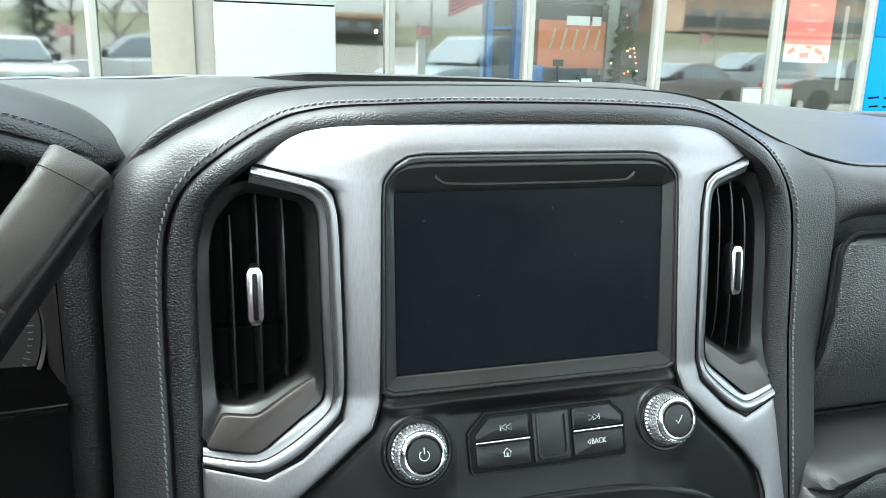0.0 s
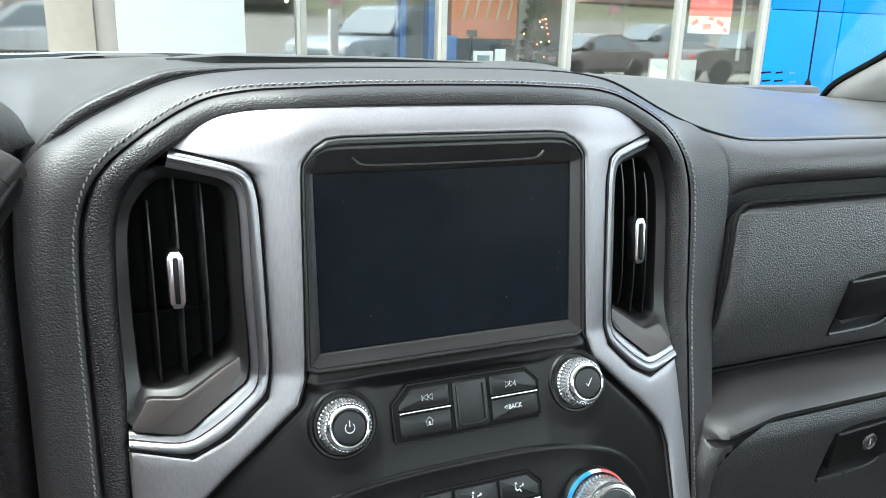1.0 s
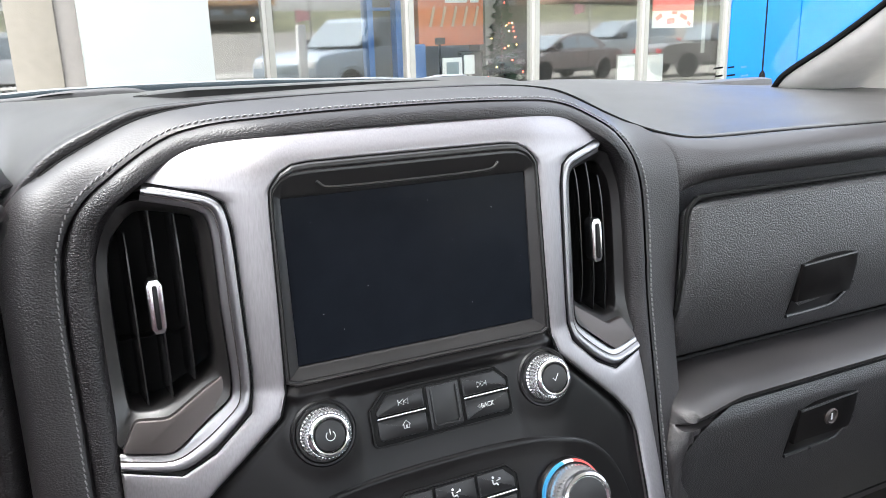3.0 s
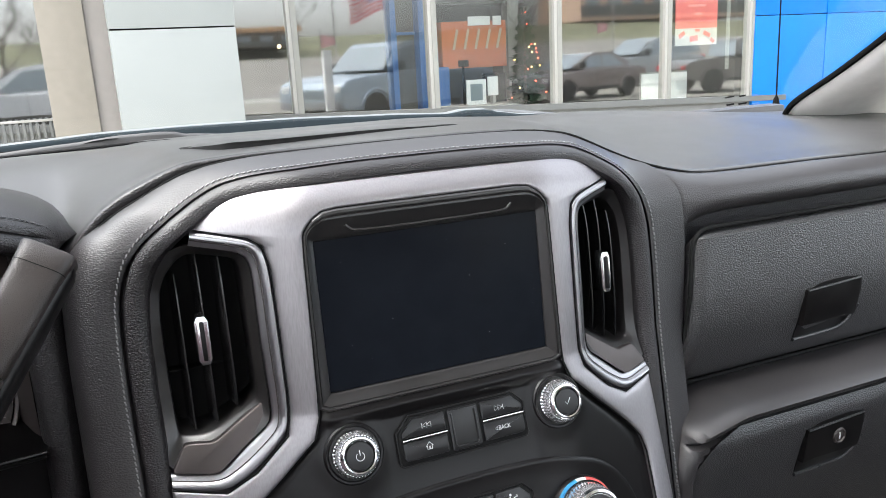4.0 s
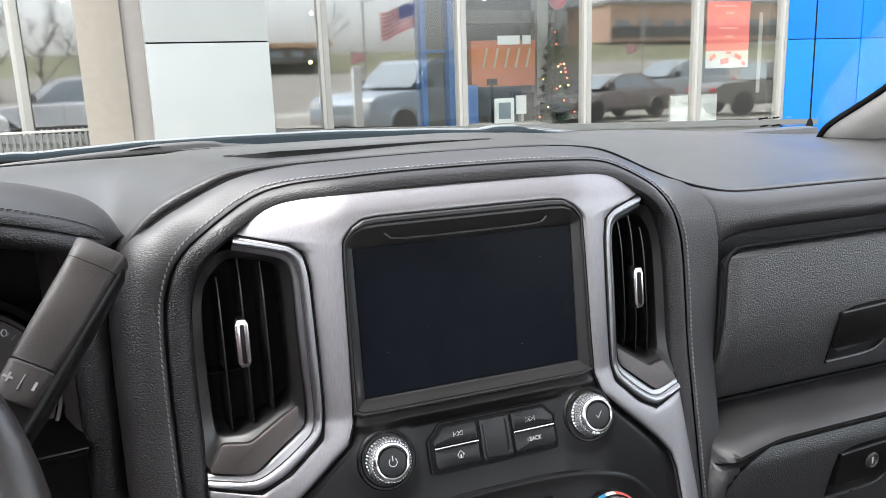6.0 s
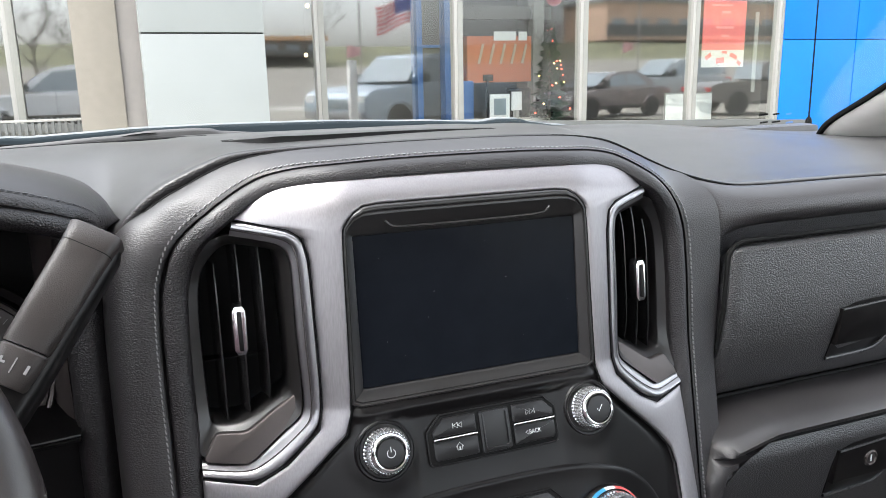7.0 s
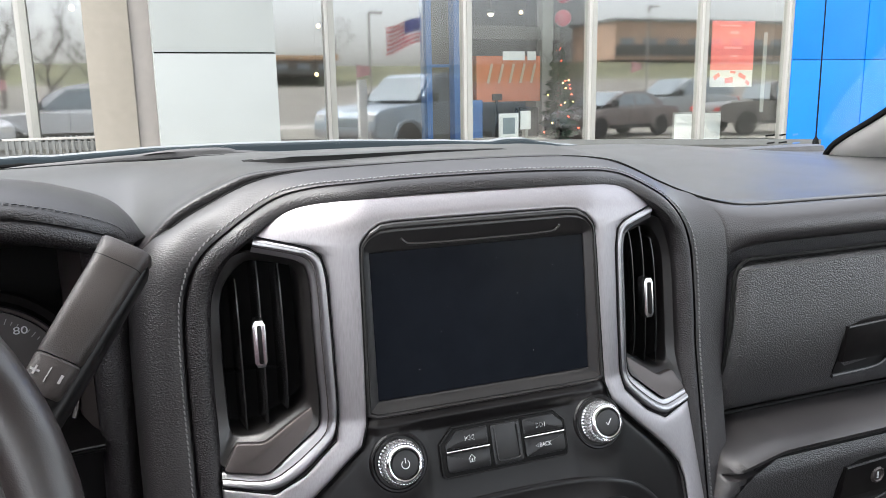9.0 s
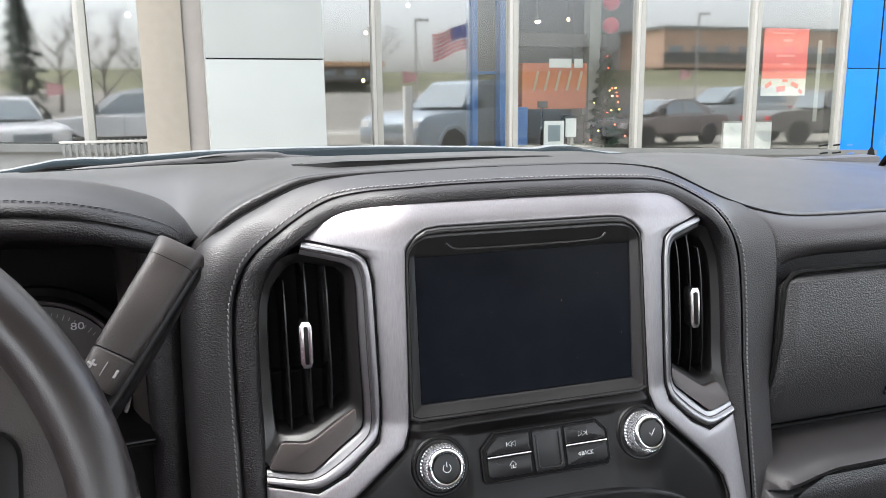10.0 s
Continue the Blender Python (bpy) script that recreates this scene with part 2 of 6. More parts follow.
def prism(pts, place, depth, bevel=0.0, seg=2):
    """A flat outline (u, v) carried by place(u, v, w) from w = 0 to w = depth, its front edge rounded."""
    bm = bmesh.new()
    front = [bm.verts.new((u, v, 0)) for u, v in pts]
    f = bm.faces.new(front)
    g = bmesh.ops.extrude_face_region(bm, geom=[f])
    back = [e for e in g["geom"] if isinstance(e, bmesh.types.BMVert)]
    bmesh.ops.translate(bm, vec=(0, 0, depth), verts=back)
    if bevel:
        edges = [e for e in bm.edges if abs(e.verts[0].co.z) < 1e-9 and abs(e.verts[1].co.z) < 1e-9]
        bmesh.ops.bevel(bm, geom=edges, offset=bevel, segments=seg, profile=0.6, affect="EDGES")
    for v in bm.verts:
        v.co = place(*v.co)
    return bm


def lathe(profile, m, n=48, wobble=None, caps=True):
    """A turned solid: profile rows (radius, height) about the local z of m."""
    rows = []
    for r, h in profile:
        row = []
        for i in range(n):
            a = 2 * math.pi * i / n
            q = r * (wobble(i, r, h) if wobble else 1)
            row.append(m @ Vector((q * math.cos(a), q * math.sin(a), h)))
        rows.append(row)
    return loft(rows, close_cols=True, caps=caps)


def dense(pairs, n):
    """Resamples a list of tuples by straight pieces, n to each."""
    out = []
    for a, b in zip(pairs, pairs[1:]):
        for i in range(n):
            u = i / n
            out.append(tuple(p + (q - p) * u for p, q in zip(a, b)))
    out.append(tuple(pairs[-1]))
    return out


def soften(pts, times=2, closed=False):
    """Rounds the corners of a polyline a little."""
    for _ in range(times):
        n = len(pts)
        nxt = []
        for i, p in enumerate(pts):
            if not closed and i in (0, n - 1):
                nxt.append(p)
                continue
            a, b = pts[i - 1], pts[(i + 1) % n]
            nxt.append(tuple(0.25 * x + 0.5 * y + 0.25 * z for x, y, z in zip(a, p, b)))
        pts = nxt
    return pts


def tube(pts, r, n=8, closed=False):
    rows = []
    m = len(pts)
    for i, p in enumerate(pts):
        a = Vector(pts[i - 1] if (i or closed) else p)
        b = Vector(pts[(i + 1) % m] if (i < m - 1 or closed) else p)
        q = (b - a).to_track_quat("Z", "Y")
        rr = r(i / max(1, m - 1)) if callable(r) else r
        rows.append([Vector(p) + q @ Vector((rr * math.cos(2 * math.pi * k / n), rr * math.sin(2 * math.pi * k / n), 0)) for k in range(n)])
    return loft(rows, close_rows=closed, close_cols=True, caps=not closed)


def text_mesh(body, size, m, depth=0.0002):
    cu = bpy.data.curves.new("writing", "FONT")
    cu.body, cu.size, cu.extrude = body, size, depth
    cu.align_x, cu.align_y = "CENTER", "CENTER"
    tmp = new("writing_source", cu)
    dg = bpy.context.evaluated_depsgraph_get()
    me = bpy.data.meshes.new_from_object(tmp.evaluated_get(dg))
    bm = bmesh.new()
    bm.from_mesh(me)
    bpy.data.objects.remove(tmp)
    bpy.data.curves.remove(cu)
    bpy.data.meshes.remove(me)
    bmesh.ops.transform(bm, matrix=m, verts=bm.verts)
    return bm


def joined(bms):
    out = bmesh.new()
    for b in bms:
        me = bpy.data.meshes.new("tmp")
        b.to_mesh(me)
        b.free()
        out.from_mesh(me)
        bpy.data.meshes.remove(me)
    return out


# ---- the dashboard's face ----
def side(x):
    """How far the face falls back towards its two ends."""
    a = abs(x) - 0.085
    if a <= 0:
        return 0.0
    return 0.36 * (a * a / 0.04 if a < 0.02 else a - 0.01)


def face_y(x, z):
    y = 0.118 * (z - 1.30) - 0.006 if z > 1.29 else -0.0072 - 0.35 * (1.29 - z)
    if z > 1.414:
        a = z - 1.414
        y += 0.62 * (a * a / 0.040 if a < 0.020 else a - 0.010)
    return y + side(x)


def on_face(x, z, out=0.0):
    return Vector((x, face_y(x, z) - out, z))


def panel_pose(x, z, out=0.0):
    """A pose on the leaning lower panel: local x right, y up the panel, z out of it."""
    n = Vector((0, -1, 0.35)).normalized()
    up = Vector((0, 0.35, 1)).normalized()
    m = Matrix(((1, up.x, n.x), (0, up.y, n.y), (0, up.z, n.z))).to_4x4()
    m.translation = Vector((x, -0.0072 - 0.35 * (1.29 - z), z)) + n * out
    return m


dashboard = thing("dashboard", "black leather-wrapped truck dashboard with grey stitching", "dashboard", (0, 0.1, 1.2))

# silver arch: rows (outer x, outer z, inner x, inner z) from the middle of the top to a foot
ARCH = [
    (0, 1.448, 0, 1.4285), (0.085, 1.4475, 0.069, 1.4285), (0.114, 1.446, 0.080, 1.4275), (0.136, 1.4425, 0.0875, 1.4235),
    (0.151, 1.435, 0.092, 1.419), (0.1655, 1.4225, 0.0945, 1.4155), (0.131, 1.4145, 0.0955, 1.4125), (0.122, 1.4085, 0.096, 1.405),
    (0.1187, 1.393, 0.0965, 1.391), (0.118, 1.34, 0.0975, 1.34), (0.1178, 1.305, 0.0985, 1.303), (0.1182, 1.291, 0.0994, 1.2865),
    (0.1215, 1.2765, 0.1045, 1.2720), (0.145, 1.2545, 0.1280, 1.2500), (0.166, 1.2428, 0.1465, 1.2335), (0.2003, 1.2475, 0.161, 1.2195),
    (0.2005, 1.235, 0.174, 1.204), (0.2005, 1.19, 0.178, 1.19), (0.2005, 1.06, 0.178, 1.06)]


def silver_arch():
    half = dense(ARCH, 5)
    both = [(-a, b, -c, d) for a, b, c, d in reversed(half[1:])] + half
    rows = []
    for ox, oz, ix, iz in both:
        w = math.hypot(ox - ix, oz - iz)
        row = [on_face(ix, iz, -0.008)]
        ins = [0.0, 0.0004, 0.0010, 0.0020, 0.0036]
        for d in ins + [w * 0.35, w * 0.5, w * 0.65] + [w - d for d in reversed(ins)]:
            e = min(d, w - d)
            h = 0.0012 + 0.0026 * (1 - math.exp(-e / 0.0011)) + 0.0006 * (1 - (2 * d / w - 1) ** 2)
            row.append(on_face(ix + (ox - ix) * d / w, iz + (oz - iz) * d / w, h))
        row.append(on_face(ox, oz, -0.008))
        rows.append(row)
    return loft(rows)


part("arch_trim", silver_arch(), SILVER, dashboard, "brushed satin silver trim arch", angle=50)



def gap_line(cols, lo, hi, out, r):
    """A thin dark joint beside the silver trim, both sides of the stack."""
    for sg in (-1, 1):
        pts = [tuple(on_face(sg * p[cols[0]], p[cols[1]], out)) for p in dense(ARCH, 5)[lo:hi]]
        part("joint", tube(pts, r, 6), DARK, dashboard)


gap_line((2, 3), 0, 91, 0.0016, 0.0008)
gap_line((0, 1), 25, 76, 0.0030, 0.0004)

# padded hood round the arch: groove line (x, z) from the middle of the top to a foot
GROOVE = [(0, 1.4580), (0.055, 1.4578), (0.115, 1.4552), (0.142, 1.450), (0.160, 1.4415), (0.178, 1.4305), (0.195, 1.417), (0.207, 1.402),
          (0.2145, 1.38), (0.2165, 1.35), (0.2170, 1.31), (0.2165, 1.27), (0.2165, 1.22), (0.2165, 1.16), (0.2165, 1.06)]


def groove_y(x, z):
    y = 0.118 * (z - 1.30) - 0.008 if z > 1.29 else -0.0092 - 0.20 * (1.29 - z)
    return y + 0.9 * side(x) + 0.020 * smooth(1.425, 1.4565, z)


def arch_line():
    half = soften(dense(GROOVE, 6), 6)
    return [(-x, z) for x, z in reversed(half[1:])] + half


def arch_frames():
    line = arch_line()
    out = []
    for i, (x, z) in enumerate(line):
        a, b = line[max(0, i - 1)], line[min(len(line) - 1, i + 1)]
        t = Vector((b[0] - a[0], b[1] - a[1])).normalized()
        out.append((x, z, -t.y, t.x))
    return out


# the same roll over the top: a sloping upper face, then a round front edge
LIP_TOP = [(-0.0150, 0.016), (-0.0148, 0.002), (-0.0138, -0.0065), (-0.0112, -0.0108), (-0.0082, -0.0110), (-0.0048, -0.0088), (-0.0018, -0.0055), (0.0, -0.0015)]
LIP = [(-0.0185, 0.012), (-0.0180, 0.000), (-0.0165, -0.0045), (-0.0125, -0.0080), (-0.0075, -0.0085), (-0.0030, -0.0070), (-0.0010, -0.0045), (0.0, -0.0015)]
BAND_SIDE = [(0.0012, -0.0045), (0.003, -0.0062), (0.009, -0.0068), (0.018, -0.0045), (0.026, 0.0010), (0.032, 0.009), (0.0355, 0.019), (0.037, 0.032), (0.037, 0.06), (0.037, 0.10)]
# seam between the padded hood and the dash top, from the driver's side over the hood to the far door
FOLD = soften(dense([(-0.90, 0.100, 1.432), (-0.30, 0.092, 1.430), (-0.262, 0.078, 1.412), (-0.246, 0.066, 1.405), (-0.236, 0.060, 1.4165), (-0.219, 0.058, 1.4345), (-0.204, 0.056, 1.4440), (-0.188, 0.056, 1.4510), (-0.173, 0.0565, 1.4575),
              (-0.158, 0.058, 1.4620), (-0.107, 0.060, 1.4645), (-0.028, 0.061, 1.4656), (0.060, 0.062, 1.4655), (0.110, 0.062, 1.4640), (0.146, 0.062, 1.4585), (0.170, 0.063, 1.4490),
              (0.195, 0.065, 1.4375), (0.228, 0.068, 1.4245), (0.262, 0.069, 1.4142), (0.290, 0.068, 1.4088), (0.320, 0.066, 1.4070), (0.430, 0.066, 1.4066), (0.530, 0.066, 1.4045), (0.92, 0.066, 1.400)], 4), 3)


def fold_at(x):
    for a, b in zip(FOLD, FOLD[1:]):
        if x <= b[0]:
            u = max(0.0, (x - a[0]) / (b[0] - a[0]))
            return a[1] + (b[1] - a[1]) * u, a[2] + (b[2] - a[2]) * u
    return FOLD[-1][1], FOLD[-1][2]


def step_height(x):
    """Height of the dash top's edge over the band beside it."""
    return 0.0012 + 0.0062 * smooth(-0.11, -0.21, x)


def reach(x, z, nx, nz):
    """How far along the outward normal the fold lies, and its depth there."""
    for k in range(1, 110):
        n = 0.0005 * k
        y, fz = fold_at(x + nx * n)
        y, fz = y - 0.002, fz - step_height(x + nx * n) + 0.0012
        if z + nz * n >= fz and x + nx * n > -0.2495:
            return n, y
    return None


def beside(z):
    """Depth of the moulding where the band runs into it."""
    return 0.0425 - 0.20 * max(0.0, 1.25 - z)


ROLL_NEAR = ((1.383, 0.0425), (1.390, 0.0432), (1.397, 0.0452), (1.4035, 0.0500), (1.4055, 0.0565), (1.42, 0.075))


def roll_y(z):
    """Depth that the roll over the passenger lids has where the band meets it, beyond the plain moulding."""
    for (za, ya), (zb, yb) in zip(ROLL_NEAR, ROLL_NEAR[1:]):
        if za <= z <= zb:
            return ya + (yb - ya) * (z - za) / (zb - za) - 0.0425
    return 0.0


def band():
    """The hood band from the groove out to the fold, running into the passenger moulding on the one side and round the stack on the other."""
    frames, ends = arch_frames(), []
    for x, z, nx, nz in frames:
        hit = reach(x, z, nx, nz)
        if x > 0 and (hit is None or hit[0] > 0.046):
            end = beside(z) + min(0.0024, roll_y(z + nz * 0.046))
            hit = (0.046, end if hit is None else hit[1] + (end - hit[1]) * smooth(0.046, 0.055, hit[0]))
        ends.append(hit)
    ok = [i for i, e in enumerate(ends) if e]
    first = ok[0]
    full = [ends[max(first, i)] for i in range(len(ends))]
    full = soften(full, 6)
    rows = []
    for i, ((x, z, nx, nz), (n1, y1)) in enumerate(zip(frames, full)):
        g = groove_y(x, z)
        d1 = y1 - g
        prof = []
        for f in (0.03, 0.09, 0.20, 0.35, 0.52, 0.68, 0.84, 1.0):
            if x > 0 and z < 1.43:
                bow = f
            else:
                # over the driver's end the band faces back and turns under late; over the top it is a plane
                c = smooth(-0.15, -0.235, x)
                bow = (f + 0.12 * (f ** 6 - f)) * (1 - c) + c * (0.25 * f + 0.75 * f ** 4)
            c = smooth(-0.15, -0.235, x)
            prof.append((n1 * ((0.9 - 0.6 * c) * f + (0.1 + 0.6 * c) * math.sin(f * math.pi / 2)), -0.0050 * (1 - f) * min(1.0, f / 0.03 * 0.6 + 0.3) + d1 * bow))
        deep = 0.0 if x < 0.15 else smooth(0.15, 0.24, x)
        prof += [(n1 - 0.0016 * (1 - deep), y1 - g + 0.0012), (n1 - 0.007 * (1 - deep) + 0.001 * deep, y1 - g + 0.002 + 0.02 * deep)]
        k = smooth(first, first + 8, i)
        if x < 0 and k < 1:
            prof = [(a + (c - a) * k, b + (d - b) * k) for (a, b), (c, d) in zip(BAND_SIDE, prof)]
        rows.append([(x + nx * n, g + d, z + nz * n) for n, d in prof])
    return rows


def sweep(profile_of):
    rows = []
    for x, z, nx, nz in arch_frames():
        y = groove_y(x, z)
        rows.append([(x + nx * n, y + d, z + nz * n) for n, d in profile_of(abs(nz), x)])
    return loft(rows)


def lip_profile(up, x):
    k = smooth(0.45, 0.98, up)
    return [(n + (m - n) * k, d + (e - d) * k) for (n, d), (m, e) in zip(LIP, LIP_TOP)]


part("inner_pad", sweep(lip_profile), LEATHER, dashboard, "grained black leather inner roll")
band_rows = band()
outer_pad = part("outer_pad", loft(band_rows), LEATHER_BAND, dashboard, "black leather hood band with stitching")


def stitching(line, step, size, sink=0.0):
    """Short slanted threads along a line of (point, outward) pairs."""
    bms = []
    run, k = 0.0, 0
    for (p, n), (q, _) in zip(line, line[1:]):
        p, q, n = Vector(p), Vector(q), Vector(n)
        d = (q - p).length
        while run < d:
            at = p.lerp(q, run / d)
            t = (q - p).normalized()
            s = n.cross(t).normalized()
            m = Matrix((t * 0.97 + s * 0.24, s * 0.97 - t * 0.24, n)).transposed()
            b = box(0, 0, 0, size[0], size[1], size[2])
            bmesh.ops.transform(b, matrix=Matrix.Translation(at) @ m.to_4x4(), verts=b.verts)
            bms.append(b)
            run += step
        run -= d
    return joined(bms)


def hood_stitches():
    """Threads a little way out from the groove, lying on the band."""
    pts = []
    for i, row in enumerate(band_rows):
        left = 0.0034
        for a, b in zip(row, row[1:]):
            a, b = Vector(a), Vector(b)
            d = (b - a).length
            if left <= d:
                at, across = a.lerp(b, left / d), (b - a).normalized()
                break
            left -= d
        k = min(len(band_rows) - 2, max(1, i))
        along = (Vector(band_rows[k + 1][2]) - Vector(band_rows[k - 1][2])).normalized()
        out = along.cross(across).normalized()
        if out.y > 0:
            out = -out
        pts.append((tuple(at + out * (0.0003 + 0.0006 * smooth(0.17, 0.20, abs(at.x)))), out))
    return stitching(pts, 0.0042, (0.0027, 0.0008, 0.0012))


st = part("stitching", hood_stitches(), THREAD, outer_pad, "grey contrast thread")
tagged(st, kind="stuff")


# top of the dashboard
def top_z(x, y):
    mid = 1.4650 + 0.001 * smooth(0.05, 0.14, y) - 0.0175 * smooth(0.16, 0.5, y)
    right = 1.410 + (0.028 - 0.030 * smooth(0.40, 0.90, x)) * smooth(0.05, 0.45, y)
    left = 1.428 + (0.0315 - 0.003 * smooth(0.24, 0.40, -x)) * smooth(0.02, 0.24, y) - 0.018 * smooth(0.26, 0.5, y)
    wr = smooth(0.130 + 0.02 * smooth(0.05, 0.35, y), 0.290 + 0.09 * smooth(0.05, 0.35, y), x)
    wl = smooth(0.118 + 0.042 * smooth(0.07, 0.13, y), 0.232, -x)
    z = mid + (right - mid) * wr
    return z + (left - z) * wl


def dash_top():
    xs = [-0.80 + 0.02 * i for i in range(27)] + [-0.27 + 0.0075 * i for i in range(86)] + [0.38 + 0.02 * i for i in range(27)]
    lip = [(0.0016, -0.016), (0.0018, -0.0015), (0.0024, 0.0010), (0.0040, 0.0026), (0.0068, 0.0034)]
    backs = [0.012, 0.022, 0.034, 0.048, 0.064, 0.082, 0.10, 0.125, 0.15, 0.19, 0.23, 0.27, 0.31, 0.36, 0.40, 0.435]
    rows = []
    for d, h in lip + [(b, None) for b in backs]:
        row = []
        for x in xs:
            fy, fz = fold_at(x)
            y = fy + d
            h = max(h, -0.003) if h is not None and x < -0.27 else h
            proud = 0.25 + 0.75 * smooth(-0.14, -0.19, x) + 0.45 * smooth(0.15, 0.25, x)
            low = fz + 0.0037 * proud
            z = fz + h * (proud if h > 0 else 1) if h is not None else low + (top_z(x, y) - low) * smooth(0.0, 0.10 + 0.09 * smooth(-0.19, -0.25, x), d)
            row.append((x, y, z))
        rows.append(row)
    return loft(rows)


def step_strip():
    """The dark grained edge where the dash top drops to the band."""
    rows = []
    for x, y, z in FOLD:
        if -0.2515 < x < 0.10:
            h = step_height(x) + 0.0014 * smooth(-0.02, -0.19, x)
            zz = z - step_height(x) + 0.0012
            rows.append([(x, y + dy, zz + f * h + dz) for dy, f, dz in ((0.004, 0.0, -0.006), (0.0008, 0.0, -0.0014), (-0.0002, 0.1, 0.0), (-0.0012, 0.45, 0.0), (-0.0010, 0.80, 0.0), (0.0002, 0.97, 0.0), (0.0050, 1.02, 0.0003))])
    return loft(rows)


def seam_point(x, y, z):
    k = smooth(0.10, 0.16, x) * (1 - smooth(0.27, 0.31, x))
    low = step_height(x) - 0.0012
    return (x, y + 0.0006 - 0.0022 * k - 0.002 * smooth(0.10, -0.10, x), z - low + 0.0010 * k)


part("seam", tube([seam_point(x, y, z) for x, y, z in FOLD if -0.238 < x < 0.9], 0.0011, 8), DARK, dashboard, "dark fold line")
part("seam_lip", step_strip(), LEATHER, dashboard, "grained leather edge roll", angle=70)
part("seam_backing", tube([(x, y + 0.0034, z - 0.0036) for x, y, z in FOLD if 0.12 < x < 0.34], 0.0032, 10), LEATHER_BAND, dashboard)
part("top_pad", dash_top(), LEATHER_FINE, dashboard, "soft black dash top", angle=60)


# passenger side: profile (y, z) swept along x
def passenger_face():
    """The moulding round the two lids: a roll above, and a bulge below that wraps the lower lid's side."""
    roll = [(0.070, 0.072, 1.396), (0.061, 0.062, 1.4045), (0.0565, 0.0575, 1.4055), (0.0500, 0.0495, 1.4035), (0.0452, 0.0425, 1.397), (0.0432, 0.0398, 1.390), (0.0425, 0.0402, 1.383), (0.0428, 0.044, 1.3765), (0.0432, 0.056, 1.3715), (0.0435, 0.076, 1.3675), (0.0435, 0.105, 1.3650)]
    bulge = [(0.095, 1.1995), (0.064, 1.1990), (0.034, 1.1975), (0.011, 1.1955), (-0.002, 1.1925), (-0.007, 1.1885), (-0.006, 1.1845), (0.000, 1.1812), (0.012, 1.180), (0.040, 1.178), (0.041, 1.172), (0.042, 1.165), (0.043, 1.156), (0.044, 1.146), (0.046, 1.132), (0.05, 1.10), (0.07, 0.95)]
    rows = []
    for i in range(181):
        x = 0.2030 + 0.69 * (i / 180) ** 1.6
        fy, fz = fold_at(x)
        hide = 0.016 * (1 - smooth(0.240, 0.262, x)) + 0.05 * (1 - smooth(0.21, 0.24, x))
        k, ku = smooth(0.256, 0.330, x), smooth(0.2610, 0.2660, x)
        drop = 0.011 * (1 - smooth(0.240, 0.31, x))
        row = []
        for y0, y1, z in roll:
            kk = ku if z < 1.3655 else k
            dx = max(0.0, x - 0.2625)
            y1 += 0.113 * dx * max(0.0, 1 - dx / 0.05) ** 2
            row.append((x, y0 + (y1 - y0) * kk + (fy - 0.0595) * smooth(1.385, 1.405, z) + hide * (1 - 0.75 * smooth(1.385, 1.397, z)), z + (fz - 1.4055) * smooth(1.37, 1.405, z)))
        for y1, z in bulge:
            zz = z - drop * smooth(1.10, 1.18, z)
            if z < 1.19:
                # beside the lower lid the bulge stays forward
                side_y = -0.006 + 0.02 * max(0.0, 1.186 - z) - 0.05 * max(0.0, 1.15 - z)
                away = max(0.0, 0.055 - max(0.0, 1.1768 - zz))
                corner = 0.055 - math.sqrt(0.055 ** 2 - away ** 2) if z < 1.179 else 0.0
                y1 = side_y + (y1 - side_y) * smooth(0.2375 + corner, 0.2410 + corner, x)
            left = 0.262 - 0.90 * min(0.055, max(0.0, 1.205 - zz))
            back = beside(zz) + 0.012 + 0.03 * (1 - smooth(0.22, 0.25, x))
            row.append((x, back + (y1 - back) * math.sqrt(smooth(left - 0.006, left + 0.018, x)), zz))
        rows.append(row)
    return loft(rows)


part("passenger_face", passenger_face(), LEATHER_BAND, dashboard, "grained black passenger dash moulding", angle=60)


def lid(x0, x1, z0, z1, r, prof, lean=0.0, edge_fall=0.012):
    """A bulging lid with rounded corners between x0..x1 and z0..z1; prof(v) is its depth at v of its height."""
    n, m = 40, 24
    rows = []
    for j in range(m + 1):
        v = j / m
        z = z0 + (z1 - z0) * v
        row = []
        dz = min(z - z0, z1 - z)
        cut = r - math.sqrt(max(0.0, r * r - (r - dz) ** 2)) if dz < r else 0.0
        for i in range(n + 1):
            u = (i / n) ** 1.4
            x = x0 + cut + lean * (1 - v) + (x1 - x0 - cut) * u
            edge = min(1.0, (x - x0 - lean * (1 - v) + 0.001) / 0.012) * min(1.0, (dz + 0.001) / 0.008)
            y = prof(v) + edge_fall * (1 - edge) ** 2.5
            row.append((x, y, z))
        rows.append(row)
    bm = loft(rows)
    r0 = [e for e in bm.edges if e.is_boundary]
    g = bmesh.ops.extrude_edge_only(bm, edges=r0)
    bmesh.ops.translate(bm, vec=(0, 0.008, 0), verts=[v for v in g["geom"] if isinstance(v, bmesh.types.BMVert)])
    return bm


def upper_surf(z):
    v = (z - 1.2170) / 0.1405
    return 0.0385 - 0.006 * math.sin(math.pi * v) + 0.010 * (1 - v) ** 4


def lower_surf(z):
    v = (z - 0.98) / 0.1975
    return -0.004 + 0.050 * max(0.0, 1 - v) ** 1.5


